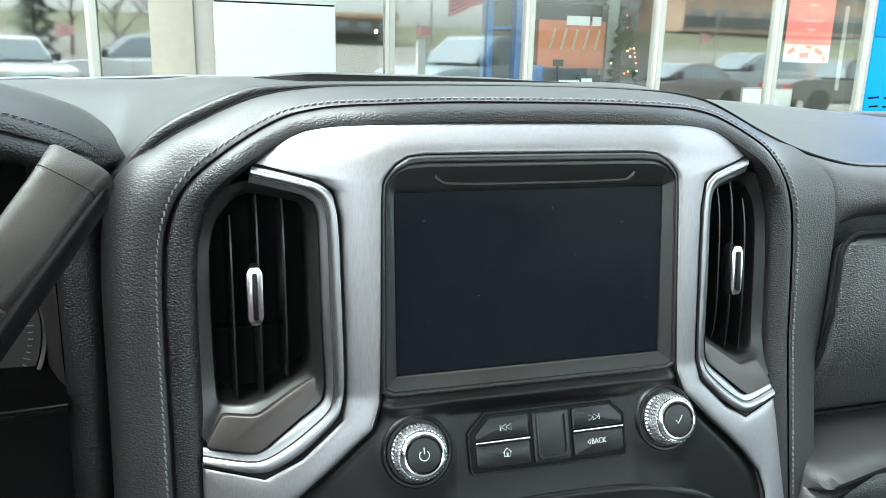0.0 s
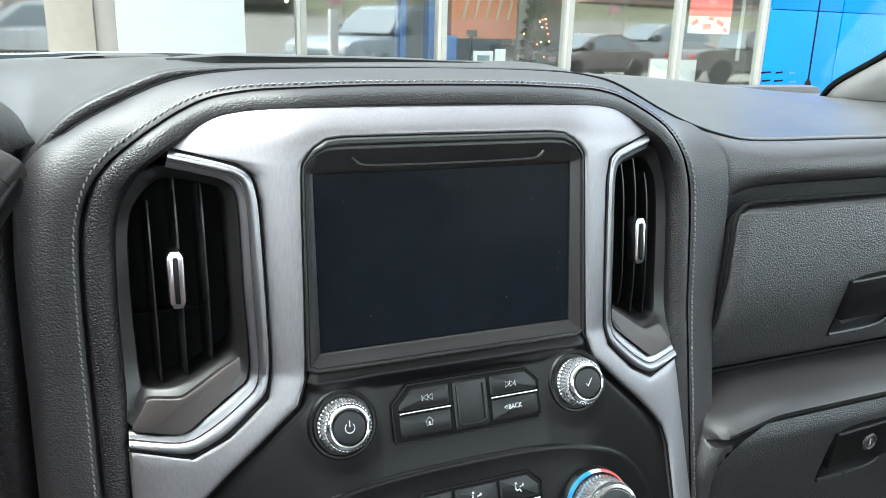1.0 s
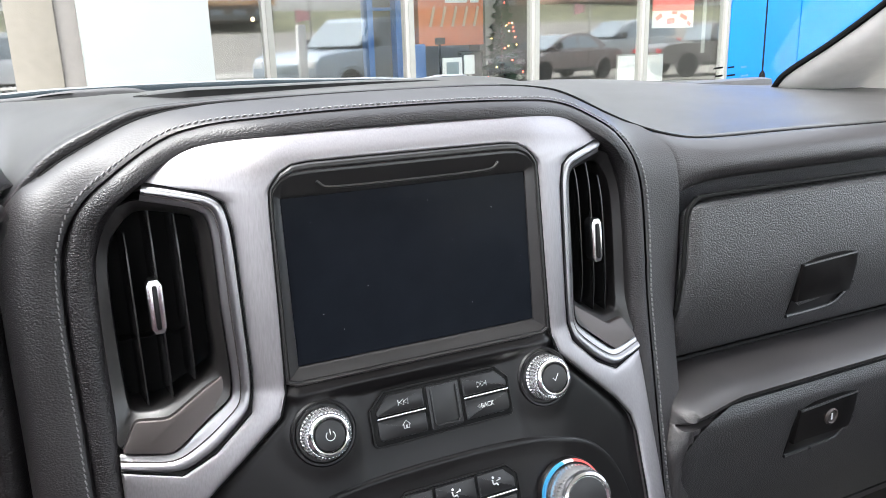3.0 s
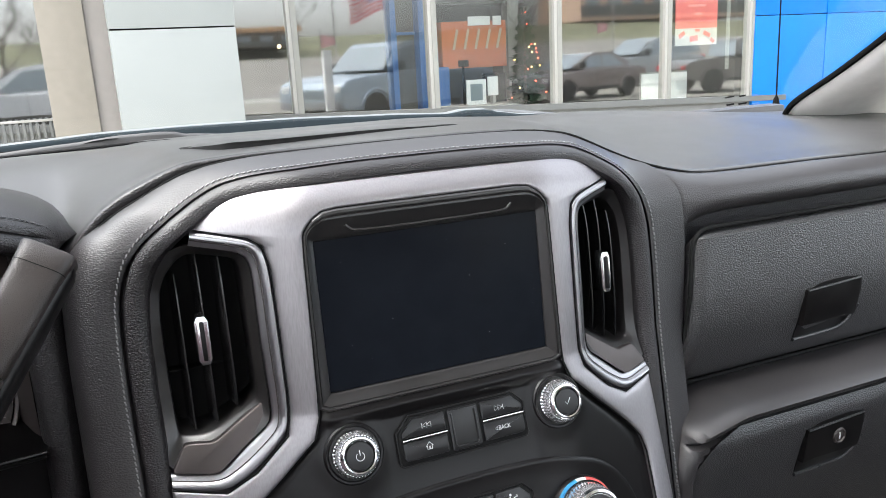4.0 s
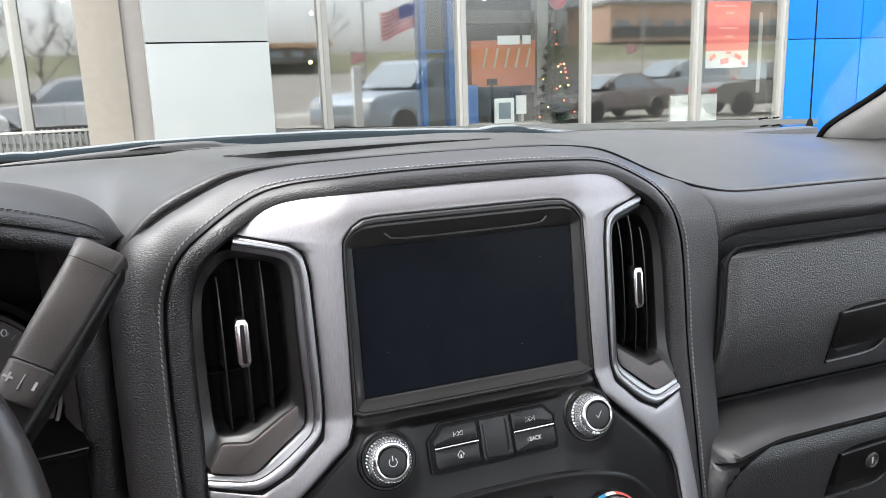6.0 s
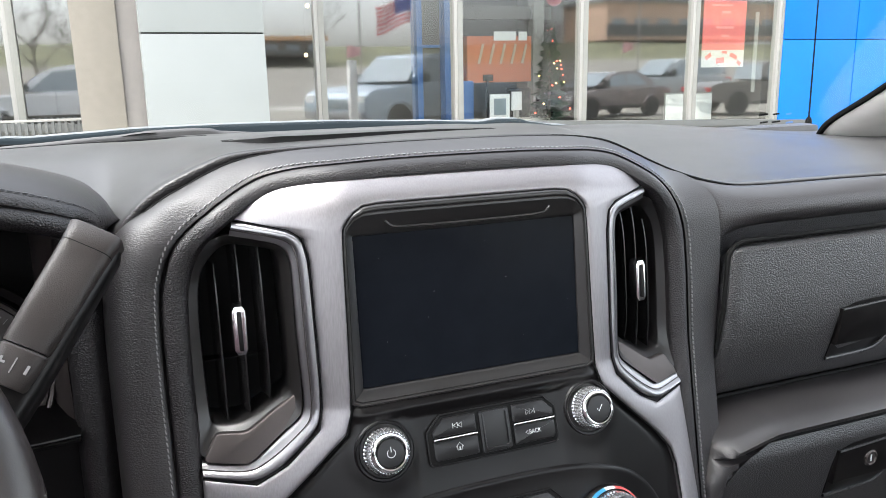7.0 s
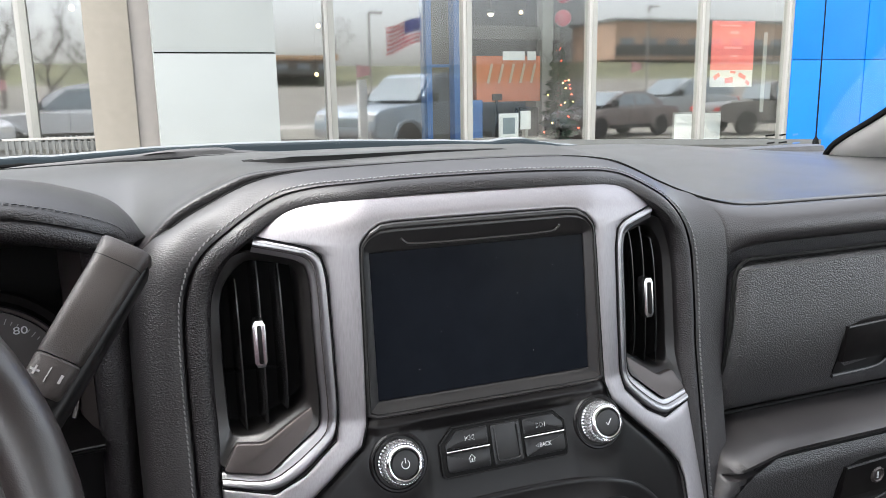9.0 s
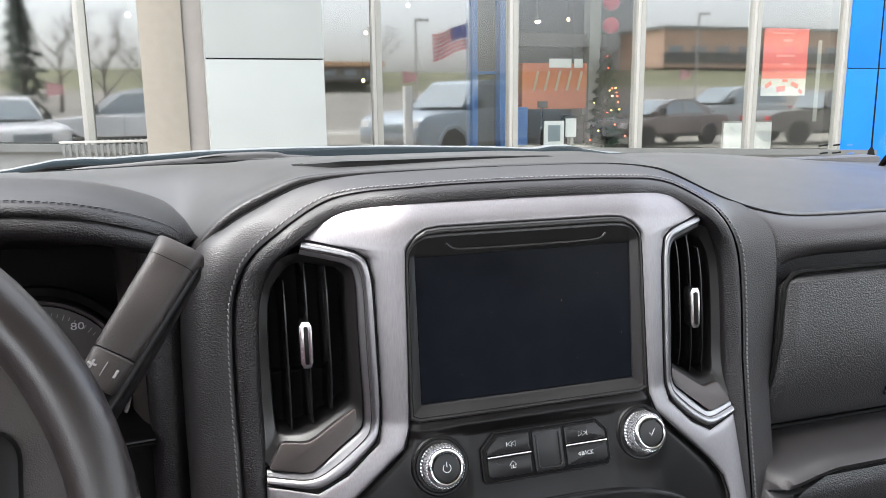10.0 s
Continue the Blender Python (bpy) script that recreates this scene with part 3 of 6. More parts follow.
upper_lid = part("upper_glovebox_lid", lid(0.2715, 0.90, 1.2025, 1.3585, 0.020, lambda v: upper_surf(1.2025 + 0.1560 * v), -0.010), PLASTIC, dashboard, "grained black upper glovebox lid")
lower_lid = part("lower_glovebox_lid", lid(0.2430, 0.90, 0.98, 1.1768, 0.055, lambda v: lower_surf(0.98 + 0.1975 * v), 0.0, 0.007), PLASTIC, dashboard, "grained black lower glovebox lid")


def latch(px, pz, w, h, surf, parent, lock):
    """A flap in a shallow pocket; its finger lip shows below it."""
    pocket = [(-0.53 * w, 0.004), (0.55 * w, 0.007), (0.57 * w, -0.6 * h), (0.38 * w, -1.5 * h), (-0.54 * w, -1.5 * h), (-0.55 * w, -1.2 * h)]
    part("latch_pocket", prism(soften(dense(pocket + pocket[:1], 4)[:-1], 2, True), lambda u, v, q: Vector((px + u, surf(pz + v) - 0.0010 + q, pz + v)), 0.008, 0.0006), SATIN, parent, "recessed finger pocket")
    flap = dense([(-0.5 * w, 0.0), (0.5 * w, 0.003), (0.5 * w, -0.50 * h), (0.46 * w, -h), (-0.53 * w, -h), (-0.5 * w, 0.0)], 5)[:-1]
    fl = part("latch_flap", prism(flap, lambda u, v, q: Vector((px + u, surf(pz + v * 0.5) - 0.0034 + q, pz + v)), 0.006, 0.0022), SATIN, parent, "satin black latch flap")
    lip = [(-0.54, -1.46), (-0.2, -1.45), (0.30, -1.41), (0.46, -1.15), (0.55, -0.75)]
    # paler than the pocket: the highlight along its lower lip, put into colour
    part("latch_lip_glint", tube(soften(dense([(px + a * w, surf(pz + b * h) - 0.0012, pz + b * h) for a, b in lip], 4), 3), 0.0022, 8), PALE_EDGE, parent)
    # a pale tube painted in as the bright glint on the flap's top edge
    part("latch_edge_glint", tube([(px + u * w, surf(pz) - 0.0030, pz - 0.0008 + v) for u, v in ((-0.49, 0.0), (0.0, 0.0015), (0.49, 0.003))], 0.0011, 8), PALE_EDGE, fl)
    if lock:
        kx, kz = px + 0.06 * w, pz - 0.45 * h
        ky = surf(pz - 0.22 * h) - 0.0034
        m = Matrix.Translation((kx, ky, kz)) @ Matrix.Rotation(radians(90), 4, "X")
        part("lock", lathe([(0.0, -0.001), (0.0088, -0.001), (0.0085, 0.001), (0.0068, 0.002), (0.0058, 0.0006), (0.0, 0.0006)], m, 28), GREYPANEL, fl, "small metal key lock")
        part("keyhole", box(kx, ky - 0.0008, kz, 0.0016, 0.001, 0.007), MARK, fl)


def lid_gap(x0, z0, z1, r, surf, lean, parent, back):
    """The dark joint round a lid, seen along its top, its left side and its foot."""
    x1, pts = 0.89, []
    pts += [(x1, z1 + 0.0016), (x0 + r, z1 + 0.0016)]
    for i in range(1, 7):
        a = radians(90 + 15 * i)
        pts.append((x0 + r + (r + 0.0016) * math.cos(a), z1 - r + (r + 0.0016) * math.sin(a)))
    pts.append((x0 + lean - 0.0016, z0 + r))
    for i in range(1, 7):
        a = radians(180 + 15 * i)
        pts.append((x0 + lean + r + (r + 0.0016) * math.cos(a), z0 + r + (r + 0.0016) * math.sin(a)))
    pts.append((x1, z0 - 0.0016))
    part("joint", tube([(x, surf(min(z1, max(z0, z))) + back, z) for x, z in dense(pts, 3)], 0.0022, 8), DARK, parent)


lid_gap(0.2715, 1.2025, 1.3585, 0.020, upper_surf, -0.010, upper_lid, 0.0050)
lid_gap(0.2430, 0.98, 1.1768, 0.055, lower_surf, 0.0, lower_lid, 0.0065)
latch(0.446, 1.2830, 0.075, 0.038, upper_surf, upper_lid, False)
latch(0.420, 1.1530, 0.078, 0.036, lower_surf, lower_lid, True)

# ---- screen ----
display = thing("infotainment_display", "switched-off touch screen in a black bezel", "screen", (0, 0, 1.35))


def bezel():
    outer = [(c, d) for a, b, c, d in ARCH if d > 1.2885] + [(0.0985, 1.2915), (0.092, 1.289), (0.0, 1.289)]
    outer = dense([p for p in outer], 4)
    loops = []
    spec = [(0.0, -0.006), (0.0005, 0.0006), (0.02, 0.0016), (0.06, 0.0022), (0.14, 0.0023), (0.18, 0.0019), (0.20, 0.0008), (0.24, 0.0006), (0.30, 0.0009), (0.55, -0.0014), (0.80, -0.0036), (0.90, -0.0042), (0.935, -0.0048), (0.95, -0.0066), (1.0, -0.0070)]
    sx, sz0, sz1 = 0.0874, 1.2995, 1.4065
    ring = outer + [(-x, z) for x, z in reversed(outer[1:-1])]
    rows = []
    for t, out in spec:
        row = []
        for x, z in ring:
            # the matching point on the glass edge
            qx = max(-sx, min(sx, x * 1.02))
            qz = max(sz0, min(sz1, z))
            if qz > sz0 + 0.004 and qz < sz1 - 0.004:
                qx = math.copysign(sx, x)
            row.append(Vector((x + (qx - x) * t, 0.118 * (z + (qz - z) * t - 1.30) - 0.006 + side(x) * (1 - t) - out, z + (qz - z) * t)))
        rows.append(row)
    return loft(rows, close_cols=True)


part("bezel", bezel(), BEZEL, display, "satin black bezel", angle=30)
part("ledge", tube(soften(dense([(x, 0.118 * (z - 1.30) - 0.0062, z) for x, z in ((-0.065, 1.4165), (-0.060, 1.4118), (-0.03, 1.4112), (0.03, 1.4112), (0.060, 1.4118), (0.065, 1.4165))], 5), 2), 0.0011, 8), BEZEL, display)
part("glass", prism([(-0.0884, -0.0535), (0.0884, -0.0535), (0.0884, 0.0535), (-0.0884, 0.0535)],
     lambda u, v, w: Vector((u, 0.118 * (1.353 + v - 1.30) - 0.0005 + w, 1.353 + v)), 0.003), SCREEN, display, "black glass screen")

dust = []
rng = random.Random(12)
for x, z in [(-0.030, 1.362), (0.028, 1.366), (-0.036, 1.344), (-0.068, 1.330), (0.081, 1.347), (0.0805, 1.343), (0.0795, 1.336), (-0.055, 1.318), (0.04, 1.32), (0.012, 1.395), (-0.07, 1.39), (0.06, 1.385)]:
    dust.append(box(x, 0.118 * (z - 1.30) - 0.0007, z, 0.00028, 0.0002, 0.00028 * rng.uniform(0.6, 1.5)))
tagged(part("dust", joined(dust), MARK, display), kind="stuff")

# ---- lower control panel ----
controls = thing("control_panel", "satin black control panel with chrome knobs and buttons", "control panel", (0, 0, 1.2))


def lower_panel():
    """The satin panel: a roll under the screen, a shallow well round the buttons and low mounds round the knobs."""
    edge = [(0.0985, 1.2925)] + [(c, d) for a, b, c, d in ARCH if d < 1.295]
    rows = []
    for x1, z in dense(edge, 12):
        row = []
        for i in range(121):
            u = i / 60 - 1
            x = x1 * u
            y = face_y(x, z) - 0.0028 * math.exp(-((z - 1.2845) / 0.0045) ** 2)
            well = smooth(-0.062, -0.054, x) * (1 - smooth(0.061, 0.069, x)) * smooth(1.200, 1.238, z) * (1 - smooth(1.2745, 1.2810, z))
            mound = sum(math.exp(-(((x - kx) ** 2 + (z - kz) ** 2) / 0.0255 ** 2) ** 3) for kx, kz in ((-0.0795, 1.2583), (0.0868, 1.2597)))
            y += 0.0016 * well - 0.0012 * mound
            if abs(u) > 0.93:
                y += 0.003 * (abs(u) - 0.93) / 0.07
            row.append((x, y, z))
        rows.append(row)
    return loft(rows)


part("panel", lower_panel(), SATIN, controls, angle=60)


def roundrect(w, h, r, cut=(0, 0, 0, 0), n=5):
    """A rounded rectangle; cut gives larger corner radii for bottom-left, bottom-right, top-right, top-left."""
    pts = []
    for (sx, sy, a0), c in zip(((-1, -1, 180), (1, -1, 270), (1, 1, 0), (-1, 1, 90)), cut):
        q = max(r, c)
        m = 1 if c > 0.0035 else n
        for i in range(m + 1):
            a = radians(a0 + 90 * i / m)
            pts.append((sx * (w / 2 - q) + q * math.cos(a), sy * (h / 2 - q) + q * math.sin(a)))
    return pts


def on_panel(m):
    return lambda u, v, w: m @ Vector((u, v, -w))


def knob(x, z, r, h, mark):
    m = panel_pose(x, z)
    part("knob_collar", lathe([(r * 1.32, -0.004), (r * 1.30, 0.0010), (r * 1.24, 0.0021), (r * 1.16, 0.0019), (r * 1.08, 0.0004), (r * 1.04, -0.002)], m, 56), SATIN, controls)
    k = part("knob", lathe([(r * 0.98, -0.003), (r * 1.00, 0.0010), (r * 1.0, 0.0024), (r * 0.97, 0.0034), (r * 0.93, 0.0036)], m, 64), CHROME, controls, "knurled chrome rotary knob")
    part("knurling", lathe([(r * 0.93, 0.0030), (r * 0.985, 0.0044), (r * 0.97, 0.0075), (r * 0.90, h - 0.0048), (r * 0.84, h - 0.0030)], m, 160, lambda i, q, hh: 1.0 + (0.035, 0.0, -0.050, 0.0)[i % 4]), KNURL, k)
    part("rim", lathe([(r * 0.80, h - 0.0040), (r * 0.835, h - 0.0034), (r * 0.83, h - 0.0020), (r * 0.79, h - 0.0008), (r * 0.70, h + 0.0000), (r * 0.645, h - 0.0004), (r * 0.625, h - 0.0018)], m, 64), CHROME, k)
    part("knob_face", lathe([(r * 0.64, h - 0.003), (r * 0.62, h - 0.0014), (r * 0.57, h - 0.0003), (r * 0.3, h + 0.0002), (0.0, h + 0.0003)], m, 48), BUTTON, k, "matt black knob face")
    top = m @ Matrix.Translation((0, 0, h + 0.0004))
    if mark == "power":
        ring = [top @ Vector((0.0029 * math.sin(a), 0.0029 * math.cos(a), 0)) for a in [radians(38 + 284 * i / 24) for i in range(25)]]
        part("power_mark", joined([tube(ring, 0.00028, 6), box_at(top, 0, 0.0026, 0.0006, 0.0036)]), MARK, k)
    elif mark == "check":
        part("check_mark", tube([top @ Vector(p) for p in ((-0.0022, 0.0004, 0), (-0.0007, -0.0018, 0), (0.0026, 0.0030, 0))], 0.00028, 6), MARK, k)
    return k


def box_at(m, x, y, w, h, d=0.0004):
    b = box(0, 0, 0, w, h, d)
    bmesh.ops.transform(b, matrix=m @ Matrix.Translation((x, y, 0)), verts=b.verts)
    return b


knob(-0.0795, 1.2583, 0.0166, 0.0168, "power")
knob(0.0868, 1.2597, 0.0166, 0.0168, "check")


def button(x, z, w, h, out=0.0022, cut=(0, 0, 0, 0), bevel=0.0013):
    m = panel_pose(x, z, out)
    return part("button", prism(roundrect(w, h, 0.0012, cut), on_panel(m), 0.005, bevel), BUTTON, controls), m @ Matrix.Translation((0, 0, 0.0002))


def tri(m, x, y, s, way):
    return tube([m @ Vector((x + way * dx * s, y + dy * s, 0)) for dx, dy in ((-0.5, 0.6), (0.5, 0.0), (-0.5, -0.6))], 0.0003, 5, closed=True)


# main button island
def island(w, h, cut, m):
    part("island", prism(roundrect(w, h, 0.003, cut), on_panel(m), 0.006, 0.0006), DARK, controls)
    pts = roundrect(w + 0.0010, h + 0.0010, 0.003, cut)
    part("island_rim", tube([m @ Vector((u, v, 0.0)) for u, v in pts], 0.00065, 6, closed=True), SATIN, controls, "thin raised rim")


island(0.1035, 0.0345, (0.0034, 0.0034, 0.009, 0.011), panel_pose(0.0050, 1.2575, 0.0006))
b1, m1 = button(-0.0262, 1.2657, 0.0350, 0.0130, cut=(0, 0, 0, 0.0095))
part("previous_mark", joined([tri(m1, 0.001, 0, 0.0032, -1), tri(m1, 0.0042, 0, 0.0032, -1), box_at(m1, -0.0012, 0, 0.0004, 0.0036)]), MARK, b1)
b2, m2 = button(-0.0262, 1.2505, 0.0350, 0.0138, cut=(0.0034, 0, 0, 0))
m2 = m2 @ Matrix.Translation((0.0022, 0.0012, 0))
home = [(-0.0028, -0.0004), (0.0, 0.0026), (0.0028, -0.0004)]
part("home_mark", joined([tube([m2 @ Vector((x, y, 0)) for x, y in home], 0.00028, 5), tube([m2 @ Vector((x, y, 0)) for x, y in ((-0.0019, 0.0), (-0.0019, -0.0026), (0.0019, -0.0026), (0.0019, 0.0))], 0.00028, 5), box_at(m2, 0.0, -0.0014, 0.0010, 0.0020)]), MARK, b2)
b3, m3 = button(0.0060, 1.2575, 0.0245, 0.0305, cut=(0.002, 0.002, 0.001, 0.001))
part("button_lip", tube([m3 @ Vector(p) for p in ((-0.0095, 0.0125, 0.0), (-0.0095, -0.0105, 0.0003), (-0.008, -0.0125, 0.0003), (0.008, -0.0125, 0.0003), (0.0095, -0.0105, 0.0003), (0.0095, 0.0125, 0.0))], 0.0008, 6), BUTTON, b3)
b4, m4 = button(0.0377, 1.2658, 0.0345, 0.0128, cut=(0, 0, 0.008, 0))
m4 = m4 @ Matrix.Translation((-0.0012, -0.0004, 0))
part("next_mark", joined([tri(m4, -0.003, 0, 0.0032, 1), tri(m4, 0.0002, 0, 0.0032, 1), box_at(m4, 0.0026, 0, 0.0004, 0.0036)]), MARK, b4)
b5, m5 = button(0.0377, 1.2507, 0.0345, 0.0138, cut=(0, 0.0034, 0, 0))
m5 = m5 @ Matrix.Translation((-0.0014, 0.0006, 0)) @ Matrix.Diagonal((0.86, 1, 1, 1))
part("back_writing", joined([text_mesh("BACK", 0.0046, m5 @ Matrix.Translation((0.0015, 0, 0))), tri(m5, -0.0066, 0, 0.0022, -1)]), MARK, b5)
part("chrome_bar", prism(roundrect(0.0350, 0.0014, 0.0005), on_panel(panel_pose(-0.0262, 1.2583, 0.0034)), 0.003, 0.0004), CHROME, controls, "thin chrome bar")
part("chrome_bar", prism(roundrect(0.0345, 0.0014, 0.0005), on_panel(panel_pose(0.0377, 1.2585, 0.0034)), 0.003, 0.0004), CHROME, controls, "thin chrome bar")

# climate panel below, with its arched upper edge
CLIMATE = [(-0.163, 1.09), (-0.160, 1.150), (-0.146, 1.184), (-0.125, 1.205), (-0.100, 1.2165), (-0.075, 1.2220), (-0.03, 1.2245), (0.03, 1.2245), (0.075, 1.2220), (0.100, 1.2155), (0.125, 1.203), (0.146, 1.182), (0.160, 1.150), (0.163, 1.09)]


def climate_panel():
    rows = []
    top = soften(dense(CLIMATE, 4), 4)
    for k, (s, out) in enumerate(((1.0, -0.003), (1.0, 0.0006), (0.992, 0.0016), (0.975, 0.0012), (0.9, 0.0008), (0.6, 0.0008), (0.0, 0.0008))):
        row = []
        for x, z in top:
            zz = 1.09 + (z - 1.09) * s
            xx = x * s
            row.append((xx, face_y(xx, zz) - out, zz))
        rows.append(row)
    return loft(rows)


climate = part("climate_panel", climate_panel(), SATIN, controls, angle=60)
island(0.094, 0.040, (0.003, 0.003, 0.008, 0.011), panel_pose(0.0035, 1.1905, 0.0022))
for x, w, cut in ((-0.0285, 0.0285, (0, 0, 0, 0.009)), (0.0025, 0.0300, (0, 0, 0, 0)), (0.0335, 0.0285, (0, 0, 0.008, 0))):
    b, m = button(x, 1.2010, w, 0.0150, 0.0038, cut)
    seat = [(-0.0030, 0.0020), (-0.0026, -0.0006), (-0.0022, -0.0014), (0.0002, -0.0010), (0.0010, -0.0026)]
    arrow = [(0.0002, 0.0006), (0.0034, 0.0018)]
    head = [(0.0022, 0.0026), (0.0034, 0.0018), (0.0026, 0.0006)]
    part("airflow_mark", joined([tube([m @ Vector((a, b_, 0)) for a, b_ in pts], r, 6) for pts, r in ((seat, 0.00055), (arrow, 0.00035), (head, 0.00035))] + [lathe([(0.0, -0.0001), (0.0009, -0.0001), (0.0009, 0.0003), (0.0, 0.0003)], m @ Matrix.Translation((-0.0024, 0.0034, 0)), 12)]), MARK, b)
    button(x, 1.1840, w, 0.0130, 0.0038)
part("chrome_bar", prism(roundrect(0.0900, 0.0016, 0.0006), on_panel(panel_pose(0.0030, 1.1925, 0.0050)), 0.003, 0.0005), CHROME, controls, "thin chrome bar")


def temperature_knob(x, z):
    m = panel_pose(x, z, 0.001)
    r, h = 0.0222, 0.026
    k = part("temperature_knob", lathe([(r * 1.20, -0.004), (r * 1.18, 0.003), (r * 1.12, 0.0045), (r * 1.05, 0.004)], m, 64), SATIN, controls, "chrome temperature knob with blue and red scale")
    for a0, a1, mat in ((100, 200, BLUE_RING), (20, 80, RED_RING), (80, 100, MARK)):
        rows = []
        for rr, hh in ((r * 1.14, 0.0046), (r * 1.115, 0.0072), (r * 1.06, 0.0074)):
            rows.append([m @ Vector((rr * math.cos(radians(a0 + (a1 - a0) * i / 20)), rr * math.sin(radians(a0 + (a1 - a0) * i / 20)), hh)) for i in range(21)])
        part("scale_ring", loft(rows), mat, k)
    part("knurling", lathe([(r * 0.97, 0.003), (r * 0.975, 0.012), (r * 0.93, h - 0.006), (r * 0.89, h - 0.004)], m, 150, lambda i, q, hh: 1.0 + (0.022 if i % 3 == 0 else -0.012)), KNURL, k)
    part("rim", lathe([(r * 0.90, h - 0.0050), (r * 0.91, h - 0.0036), (r * 0.86, h - 0.0008), (r * 0.78, h), (r * 0.72, h - 0.0014)], m, 64), CHROME, k)
    part("knob_face", lathe([(r * 0.73, h - 0.003), (r * 0.70, h - 0.001), (r * 0.4, h), (0, h)], m, 48), BUTTON, k)


temperature_knob(0.0905, 1.1785)


# ---- air vents ----
def air_vent(sg):
    v = thing("air_vent", "black air vent in a bright frame, slats open" if sg < 0 else "black air vent with chrome tab, seen at a slant", "air vent", (sg * 0.16, 0.03, 1.34), "dashboard air vents")
    ring = [(0.1655, 1.4215, 0.168, 1.4110), (0.131, 1.4138, 0.1385, 1.4050), (0.1225, 1.4078, 0.1325, 1.4005), (0.1195, 1.3925, 0.1303, 1.3890), (0.1188, 1.34, 0.1305, 1.34), (0.1186, 1.3050, 0.1292, 1.3050),
            (0.1192, 1.2915, 0.1292, 1.2930), (0.1225, 1.2775, 0.1308, 1.2845), (0.146, 1.2557, 0.1510, 1.2685), (0.1665, 1.2441, 0.1697, 1.2553), (0.1998, 1.2487, 0.1995, 1.2572)]
    prof = [(0.0, -0.006), (0.0, 0.0025), (0.07, 0.0042), (0.22, 0.0052), (0.42, 0.0048), (0.52, 0.0030), (0.60, 0.0020), (0.80, 0.0016), (0.95, 0.0008), (1.0, -0.0015), (1.0, -0.008)]
    rows = []
    for ox, oz, ix, iz in soften(dense(ring, 5), 3):
        rows.append([on_face(sg * (ox + (ix - ox) * t), oz + (iz - oz) * t, h) for t, h in prof])
    part("surround", loft(rows), BRIGHT, v, "bright satin metal surround", angle=45)
    line = [on_face(sg * (ox + (ix - ox) * 0.56), oz + (iz - oz) * 0.56, 0.0026) for ox, oz, ix, iz in soften(dense(ring, 5), 3)]
    part("surround_groove", tube(line, 0.0005, 6), GREYPANEL, v)
    outer = [(0.170, 1.4130), (0.1385, 1.4052), (0.1325, 1.4005), (0.1303, 1.389), (0.1305, 1.34), (0.1296, 1.3085), (0.1298, 1.2920), (0.1318, 1.2838), (0.1695, 1.2560), (0.1995, 1.2580), (0.2030, 1.272), (0.2025, 1.33), (0.2005, 1.375), (0.193, 1.398), (0.183, 1.408)]
    inner = [(0.1690, 1.4045), (0.1420, 1.3998), (0.1385, 1.3972), (0.1362, 1.3920), (0.1357, 1.34), (0.1357, 1.3055), (0.1372, 1.3000), (0.1420, 1.2955), (0.1690, 1.2782), (0.1880, 1.2775), (0.1902, 1.2820), (0.1912, 1.33), (0.1905, 1.369), (0.1870, 1.386), (0.1775, 1.3985)]
    o2, i2 = soften(dense(outer + outer[:1], 4)[:-1], 1, True), soften(dense(inner + inner[:1], 4)[:-1], 2, True)
    rows = []
    for t, h in ((0, -0.002), (0.06, 0.0002), (0.5, -0.004), (0.92, -0.008), (1.0, -0.0105), (1.0, -0.040)):
        rows.append([on_face(sg * (a + (c - a) * t), b + (d - b) * t, h) for (a, b), (c, d) in zip(o2, i2)])
    part("housing", loft(rows, close_cols=True), BEZEL, v, angle=40)
    part("back_wall", prism([(0.125, 1.27), (0.20, 1.27), (0.20, 1.41), (0.125, 1.41)], lambda u, q, w: on_face(sg * u, q, -0.040 - w), 0.002), DARK, v)
    lower = [(0.1303, 1.2860), (0.1692, 1.2562), (0.1985, 1.2582), (0.1880, 1.2752), (0.1685, 1.2750), (0.1330, 1.2985), (0.1306, 1.3080)]
    part("lower_plate", prism(soften(dense(lower + lower[:1], 8)[:-1], 1, True), lambda u, q, w: on_face(sg * u, q, 0.0012 - 0.22 * (q - 1.27) - w), 0.004, 0.001), GREYPANEL, v, "metallic grey lower plate")
    for x, z0, z1 in ((0.1490, 1.294, 1.4005), (0.1635, 1.284, 1.4025), (0.1785, 1.2800, 1.390)):
        rows = []
        for i in range(15):
            z = z0 + (z1 - z0) * i / 14
            bow = 0.005 * (1 - (2 * i / 14 - 1) ** 4)
            row = []
            for dx, dy in ((-0.0007, 0.022), (-0.0009, 0.002), (-0.0005, 0.0), (0.0005, 0.0), (0.0009, 0.002), (0.0007, 0.022)):
                p = on_face(sg * x, z, -0.012 + bow)
                row.append((p.x + dx + sg * dy * 0.15, p.y + dy, z))
            rows.append(row)
        part("slat", loft(rows, close_cols=True, caps=True), SLAT, v)
    for z in (1.318,):
        part("rear_vane", box(sg * 0.162, face_y(0.162, z) + 0.036, z, 0.056, 0.010, 0.0014, 0.0004), DARK, v)
    # tab on the second slat
    cz = 1.3465 if sg < 0 else 1.3440
    cx = 0.1665 if sg < 0 else 0.1600
    p = on_face(sg * cx, cz, -0.001)
